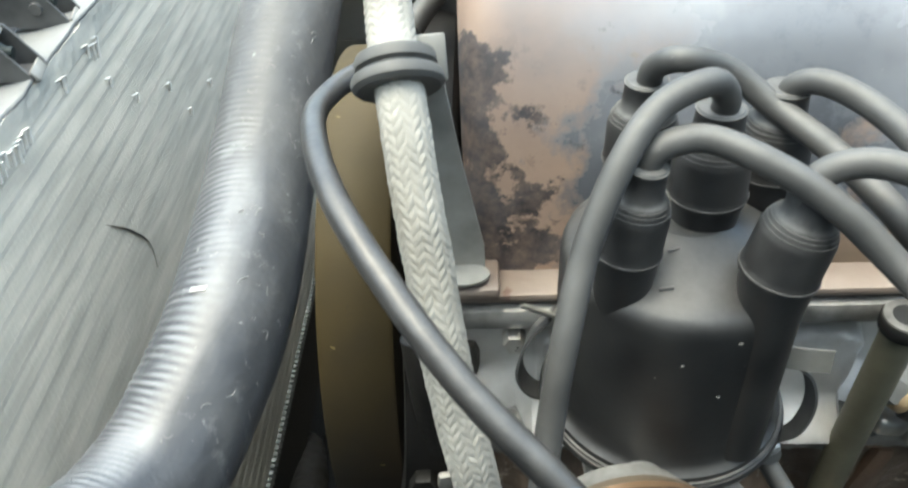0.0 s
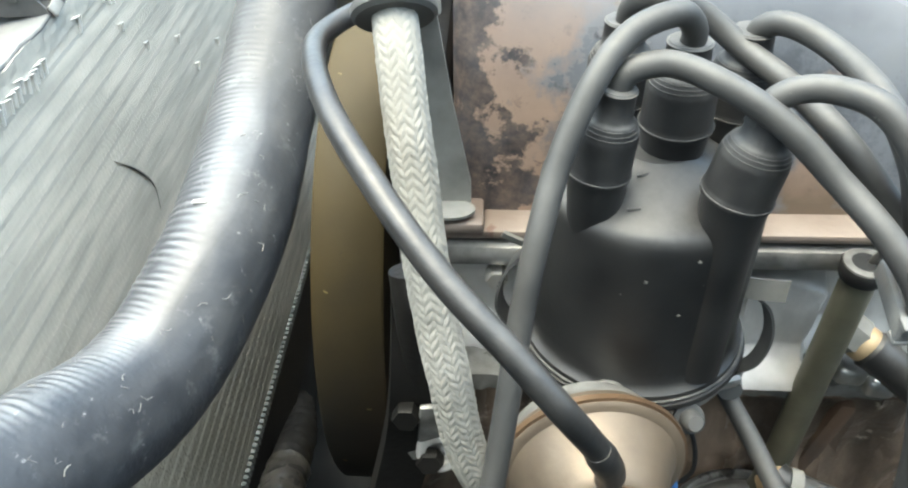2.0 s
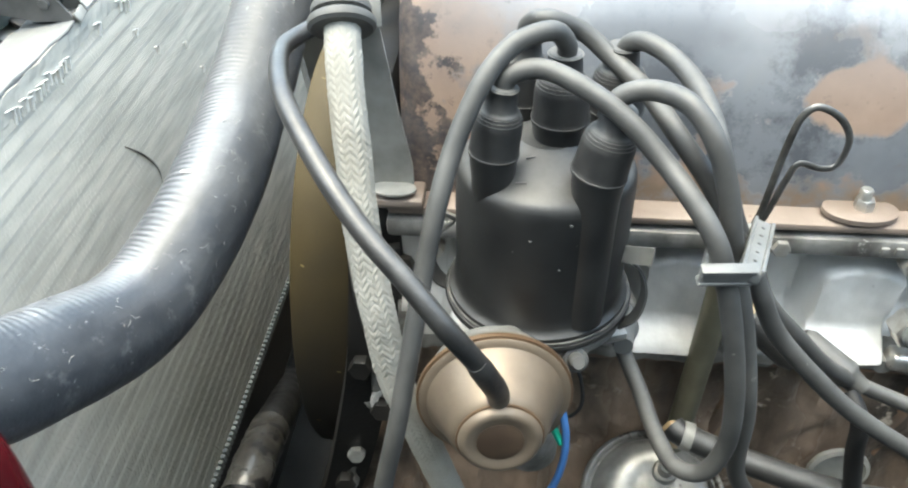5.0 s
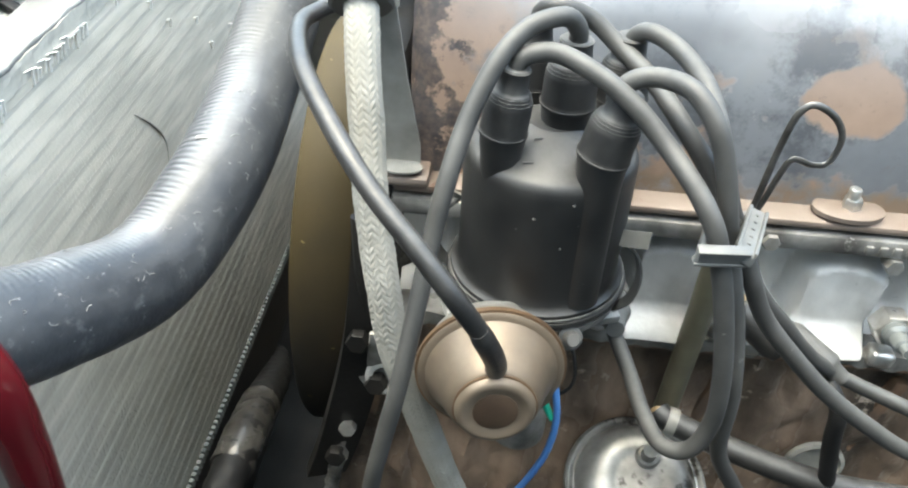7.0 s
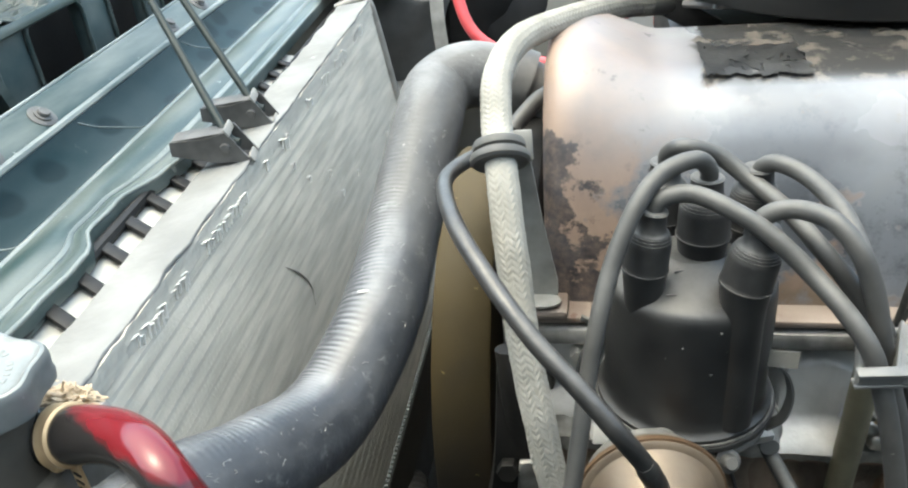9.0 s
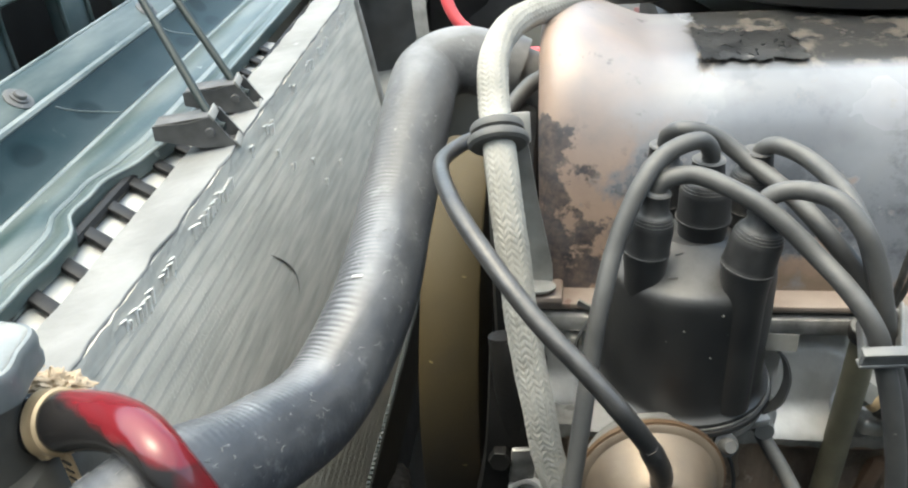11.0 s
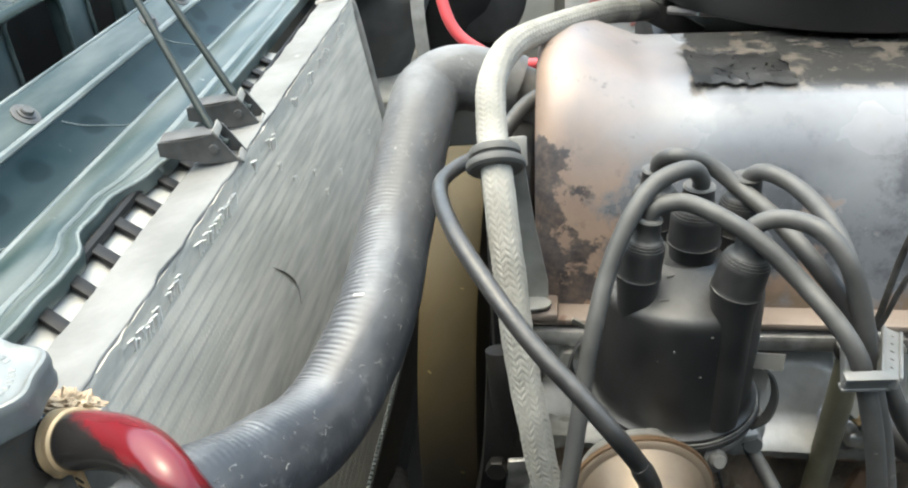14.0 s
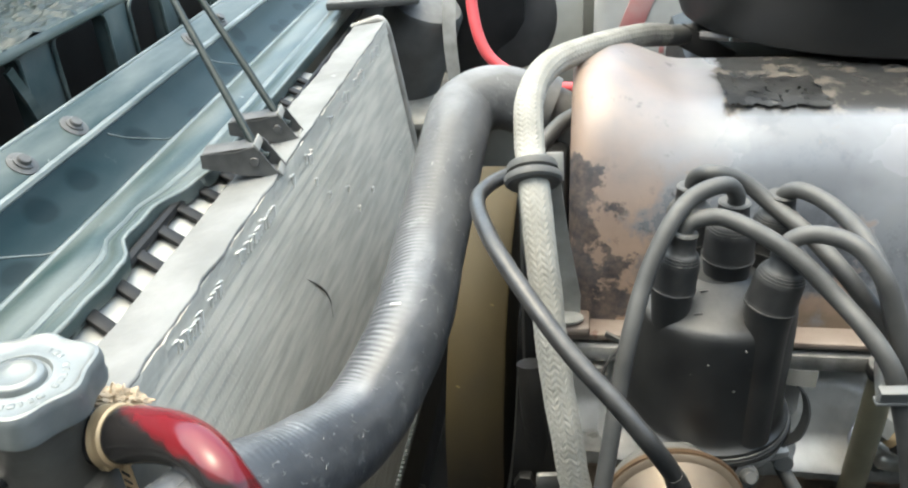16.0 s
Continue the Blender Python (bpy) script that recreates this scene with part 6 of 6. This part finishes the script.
part("inner_roll", panel([(-0.2440, 0.946), (-0.2430, 0.952), (-0.2445, 0.9565), (-0.2490, 0.9575), (-0.2545, 0.9562), (-0.2590, 0.9552), (-0.2630, 0.9558), (-0.2690, 0.9580), (-0.2760, 0.9592), (-0.2840, 0.9592), (-0.2910, 0.9582), (-0.2960, 0.9568), (-0.2992, 0.9555), (-0.3012, 0.9530)], -0.35, 1.2), EDGEGREEN, slam, "worn pale rolled edge")
part("outer_roll", panel([(-0.3358, 0.9773), (-0.3375, 0.9800), (-0.3420, 0.9842), (-0.3480, 0.9885), (-0.3555, 0.9945), (-0.3590, 0.9970), (-0.3640, 0.9972), (-0.3680, 0.9935), (-0.3695, 0.980), (-0.370, 0.92)], -0.35, 1.2), EDGEGREEN, slam, "worn pale rolled edge")
for y in (0.302, 0.370, 0.60, 0.68):
    x = -0.3470 - 0.068 * (y - 0.3)
    m = aim((x, y, 0.9878), (0.62, 0.0, 0.78)) @ Matrix.Diagonal((0.75, 0.75, 0.8, 1))
    bolt = part("panel_bolt", lathe([(0.0135, 0), (0.0135, 0.0014), (0.0095, 0.0026), (0.0085, 0.0026), (0.0085, 0.0040), (0.0060, 0.0046), (0.0058, 0.0070), (0.0050, 0.0078), (0, 0.0078)], m, 36), DULL, slam, "dull bolt with broad washer")
# pale colour on these beads stands in for gloss along the worn rolls
for name, x, z, r in (("outer_bead", -0.3605, 0.9972, 0.0016), ("mid_bead", -0.3385, 0.9788, 0.0034), ("inner_bead", -0.2985, 0.9550, 0.0026), ("roll_bead", -0.2640, 0.9530, 0.0042), ("edge_bead", -0.2450, 0.9562, 0.0015)):
    b = tube([Vector((x, 0.3, z)) + SD * (y - 0.3) for y in (-0.35, 0.1, 0.5, 0.9, 1.2)], r, 8, 0.008)
    torn(b)
    part(name, b, BEADPALE, slam, "worn pale bead with highlight painted in")
# faint pressed lines in the trough


def tray_z(x, y):
    x += 0.068 * (y - 0.3)
    line = TRAY[::-1]
    for (a, za), (c, zc) in zip(line, line[1:]):
        if a <= x <= c:
            return za + (zc - za) * (x - a) / (c - a)
    return line[0][1]


for y in (0.215, 0.40, 0.60):
    x = -0.317 - 0.068 * (y - 0.3)
    pts = [(x + 0.016 - 0.0019 * i, y + 0.036 - 0.00016 * i * i) for i in range(18)]
    part("pressed_line", tube([(p, q, tray_z(p, q) + 0.0001) for p, q in pts], 0.0006, 8), BEADPALE, slam)

lattice = thing("grille_lattice", (-0.245, 0.35, 0.93), "black plastic lattice strip between front panel and radiator", "lattice")
LU, LL = Vector((-0.2560, 0.3, 0.9485)), Vector((-0.2325, 0.3, 0.9440))
for q, thick in ((LU, 0.0042), (LL, 0.0022)):
    part("rail", tube([q + SD * (y - 0.3) for y in (0.0, 0.3, 0.6, 0.9)], thick, 8), BLACKPLASTIC, lattice)
across = LL - LU - SD * 0.012
bar = None
for k in range(18):
    y = 0.06 + 0.032 * k
    q = (LU + LL) / 2 + SD * (y - 0.3)
    if bar is None:
        d = across.normalized()
        up_v = d.cross(-SD).normalized()
        m = Matrix((d, up_v.cross(d), up_v)).transposed().to_4x4()
        m.translation = q
        bar = part("bar", box(m, across.length, 0.0088, 0.004, 0.001), BLACKPLASTIC, lattice)
        y00 = y
    else:
        o = new("bar", bar.data)
        o.parent = lattice
        o.location = SD * (y - y00)
condenser = thing("condenser_strip", (-0.243, 0.35, 0.93), "pale dusty sheet behind the lattice strip", "sheet")
b = sweep([(-0.002, 0), (1.0, 0), (1.0, -0.003), (-0.002, -0.003)], [(LU + Vector((0.001, 0, -0.005)) + SD * (y - 0.3), LL - LU, (0.3, 0, 1)) for y in (0.0, 0.3, 0.64)], closed=True)
part("sheet", b, BOTTLE, condenser)

# latch brackets and the two rods


def plate(m, shape, thick):
    """A flat plate cut to a shape in the xz plane of the pose m."""
    b = bmesh.new()
    f = b.faces.new([b.verts.new(m @ Vector((x, -thick / 2, z))) for x, z in shape])
    push = m.to_3x3() @ Vector((0, thick, 0))
    ext = bmesh.ops.extrude_face_region(b, geom=[f])
    for v in ext["geom"]:
        if isinstance(v, bmesh.types.BMVert):
            v.co += push
    bmesh.ops.recalc_face_normals(b, faces=b.faces[:])
    return b


for k, (x, y, z) in enumerate(((-0.2000, 0.3610, 0.9645), (-0.2050, 0.4220, 0.9650))):
    br = thing("latch_bracket", (x - 0.02, y, z - 0.008), "dull grey folded steel bracket clipped over the radiator header", "bracket", "latch brackets")
    m = pose(x - 0.022, y + 0.002, z + 0.003, 0, 3, 13)
    side_shape = [(-0.027, -0.004), (-0.027, 0.006), (-0.004, 0.007), (0.012, 0.011), (0.026, -0.011), (0.004, -0.011)]
    for oy, ox in ((-0.0085, 0.0), (0.0085, 0.003)):
        part("side", plate(m @ Matrix.Translation((ox, oy, 0)), side_shape, 0.0018), DULL, br)
    part("top_fold", box(m @ pose(-0.008, 0, 0.0078, 0, -7, 0), 0.036, 0.017, 0.0018, 0.0006), DULL, br)
    part("base", box(m @ pose(0.014, 0, -0.0105), 0.022, 0.017, 0.0018, 0.0006), DULL, br)
    part("end_lip", box(m @ pose(0.0125, -0.0005, 0.0108, 0, 57, 0), 0.0060, 0.021, 0.0016, 0.0005), GREYSTEEL, br, "worn folded lip")
    part("end_lip", box(m @ pose(0.0265, 0.0015, -0.0095, 0, 57, 0), 0.0060, 0.021, 0.0016, 0.0005), GREYSTEEL, br, "worn folded lip")
    part("rivet", lathe([(0.0035, 0), (0.003, 0.002), (0, 0.0024)], aim(m @ Vector((0.010, -0.0094, 0.0)), (0.2, -1, 0)), 16), DULL, br)
    rod = thing("stay_rod", (x - 0.012, y, z + 0.006), "thin dark green steel stay rod standing in its bracket", "rod", "stay rods")
    a = Vector((x - 0.010, y + 0.002, z + 0.008))
    top = Vector((-0.3045, 0.4680, 1.0560)) if k == 0 else Vector((-0.2960, 0.4970, 1.0500))
    far = a + (top - a) * 2.6
    part("bar", tube([a + Vector((0.008, 0.0, -0.0045)), a + Vector((0.003, 0.0, -0.003)), a + (top - a) * 0.06, a + (top - a) * 0.5, top, far], 0.0030, 12), ROD, rod)

# upright nose panel with openings
nose = thing("nose_panel", (-0.46, 0.55, 0.90), "dark green upright nose panel with rounded openings", "body panel")
b = bmesh.new()
posts = [(0.20, 0.405), (0.462, 0.512), (0.600, 0.646), (0.712, 0.75), (0.83, 1.2)]
for i, (y0, y1) in enumerate(posts):
    part("post", box(pose(-0.462, (y0 + y1) / 2, 0.975, 0, 0, 4), 0.016, y1 - y0, 0.10, 0.002), NOSEGREEN, nose)
for (a0, y0), (y1, a1) in zip(posts, posts[1:]):
    x, z0, z1, c = -0.4535, 0.950, 1.018, 0.012
    ring = []
    for cy_, cz_, start in ((y1 - c, z1 - c, 0), (y0 + c, z1 - c, 90), (y0 + c, z0 + c, 180), (y1 - c, z0 + c, 270)):
        ring += [(x, cy_ + c * math.cos(radians(start + t)), cz_ + c * math.sin(radians(start + t))) for t in (0, 30, 60, 90)]
    part("opening_rim", tube(ring + ring[:1], 0.0022, 8, 0.004), EDGEGREEN, nose, "worn pale opening rim")
part("top_rail", box(pose(-0.464, 0.62, 1.0185, 0, -18, 4), 0.022, 1.1, 0.010, 0.003), EDGEGREEN, nose, "worn pale top edge")
part("lower_rail", box(pose(-0.455, 0.62, 0.935, 0, 0, 4), 0.016, 1.1, 0.030, 0.005), NOSEGREEN, nose)
part("brace", strip([(-0.4505, 0.443, 1.008), (-0.4505, 0.450, 0.992), (-0.4505, 0.458, 0.972), (-0.4505, 0.466, 0.945)], 0.010, (0, 1, 0.3), 0.004), EDGEGREEN, nose, "slanting worn strut")
film = thing("crumpled_film", (-0.46, 0.45, 1.03), "crumpled shiny grey-green film on the nose panel", "film")
bm = bmesh.new()
bmesh.ops.create_grid(bm, x_segments=50, y_segments=110, size=0.5)
for v in bm.verts:
    q = Vector((v.co.x * 0.10, v.co.y * 0.62, 0))
    n_ = abs(noise.noise(Vector((q.x * 60, q.y * 45, 2.0)))) * 0.008 + abs(noise.noise(Vector((q.x * 150, q.y * 120, 5.0)))) * 0.003 + noise.noise(q * 18) * 0.006
    v.co = Vector((-0.494 + q.x - 0.07 * (q.y + 0.1), 0.56 + q.y, 1.030 + n_ - 0.10 * max(0.0, q.x + 0.02)))
part("sheet", bm, FOIL, film, smooth=False)
tagged(part("wall_front", box(pose(-0.60, 0.5, 0.80), 0.01, 1.6, 0.8, 0.004), BLACKPLASTIC), "black plastic grille back closing the nose", "grille", kind="structure")

# ---- far side of the bay ----
horn = thing("headlamp_housing", (-0.20, 0.86, 0.84), "dusty grey round headlamp housing in the far corner", "headlamp housing")
part("drum", lathe([(0.040, -0.09), (0.048, -0.085), (0.050, 0.05), (0.046, 0.056), (0.03, 0.06), (0, 0.06)], aim((-0.205, 0.885, 0.905), (0.35, -0.2, 0.9)), 40), DUCT, horn)
part("strap", strip([(-0.150, 0.85, 0.98), (-0.150, 0.83, 0.93), (-0.145, 0.82, 0.87), (-0.14, 0.82, 0.80)], 0.016, (1, 0.3, 0), 0.004), GREYSTEEL, horn)
part("tray", box(pose(-0.20, 0.87, 0.83, 0, 0, 10), 0.22, 0.20, 0.01, 0.003), GREYSTEEL, horn)
corner = thing("corner_panel", (-0.24, 0.90, 0.96), "dark grey corner panel above the headlamp housing", "body panel")
part("sheet", box(pose(-0.255, 0.90, 0.975, 0, 0, 12), 0.11, 0.22, 0.010, 0.003), DUCT, corner)
part("hole_rim", lathe([(0.008, 0), (0.010, 0.002), (0.008, 0.003), (0.004, 0.001)], pose(-0.235, 0.87, 0.981), 20), ZINC, corner)
disc = thing("rubber_cover", (-0.07, 0.95, 0.85), "flat black rubber cover on the far fender", "cover")
part("disc", lathe([(0.060, 0), (0.060, 0.008), (0.050, 0.012), (0, 0.013)], aim((-0.075, 0.955, 0.915), (0.0, -0.9, 0.35)) @ Matrix.Diagonal((0.85, 1.1, 1, 1)), 48), BLACKPLASTIC, disc)
dk = thing("dark_duct", (-0.13, 0.93, 0.84), "black plastic duct in the far corner", "duct")
part("duct", box(pose(-0.125, 0.97, 0.90, 10, 0, 20), 0.10, 0.10, 0.20, 0.02), BLACKPLASTIC, dk)
rw = thing("red_cable", (-0.06, 0.66, 0.93), "thick red insulated battery cable", "cable")
part("insulation", tube([(-0.05, 1.148, 0.96), (-0.055, 1.04, 1.02), (-0.068, 0.85, 1.075), (-0.085, 0.72, 1.05), (-0.099, 0.692, 1.022), (-0.096, 0.672, 0.986), (-0.083, 0.657, 0.955), (-0.059, 0.65, 0.936), (-0.024, 0.649, 0.922), (0.01, 0.653, 0.918), (0.06, 0.67, 0.91)], 0.0058, 16), REDWIRE, rw)
bottle = thing("expansion_bottle", (0.085, 0.92, 0.80), "milky plastic expansion bottle with a red label", "bottle")
part("body", box(pose(0.09, 1.027, 0.885, 0, 0, 0), 0.13, 0.246, 0.16, 0.018, seg=4), BOTTLE, bottle)
part("label", box(pose(0.075, 0.903, 0.925, 0, 20, 0), 0.028, 0.003, 0.07, 0.001), FADED, bottle, "faded red label")
for k in range(4):
    part("label_bar", box(pose(0.110 + 0.012 * k, 0.9035, 0.885), 0.006, 0.003, 0.012, 0.0006), FADED, bottle, "short red bar of print")
fp = thing("fender_liner", (0.0, 1.06, 0.80), "pale grey dusty inner wing sheet", "body panel")
part("sheet", box(pose(-0.10, 1.06, 0.83, -14, 0, 0), 0.22, 0.008, 0.34, 0.003), PALE, fp)

air = thing("air_cleaner", (0.24, 0.53, 1.02), "matt black round steel air cleaner housing", "air cleaner")
AM = Matrix.Translation((0.230, 0.532, 0))
part("can", lathe([(0.05, 1.0195), (0.130, 1.0195), (0.139, 1.023), (0.1425, 1.032), (0.143, 1.090), (0.147, 1.092), (0.147, 1.100), (0.10, 1.106), (0, 1.108)], AM, 72), AIRBLACK, air)
part("throat", lathe([(0.048, 0.96), (0.045, 1.024)], AM, 40), AIRBLACK, air)
clutter = thing("carburettor_linkage", (0.15, 0.47, 1.0), "dark carburettor linkage rods under the air cleaner", "linkage")
part("rod", tube([(0.10, 0.475, 1.018), (0.125, 0.462, 1.019), (0.160, 0.450, 1.022)], 0.003, 8), IRON, clutter)
part("lever", box(pose(0.105, 0.49, 1.005, 0, 30, 10), 0.05, 0.006, 0.016, 0.002), DARKIRON, clutter)
part("loop", tube([(0.118, 0.455, 1.019), (0.122, 0.458, 1.028), (0.134, 0.460, 1.030), (0.146, 0.458, 1.024)], 0.0013, 8), ZINC, clutter)
manifold = thing("intake_manifold", (0.25, 0.50, 0.93), "dark cast intake manifold behind the valve cover", "manifold")
part("casting", box(pose(0.36, 0.560, 0.955), 0.54, 0.16, 0.085, 0.012), DARKIRON, manifold)
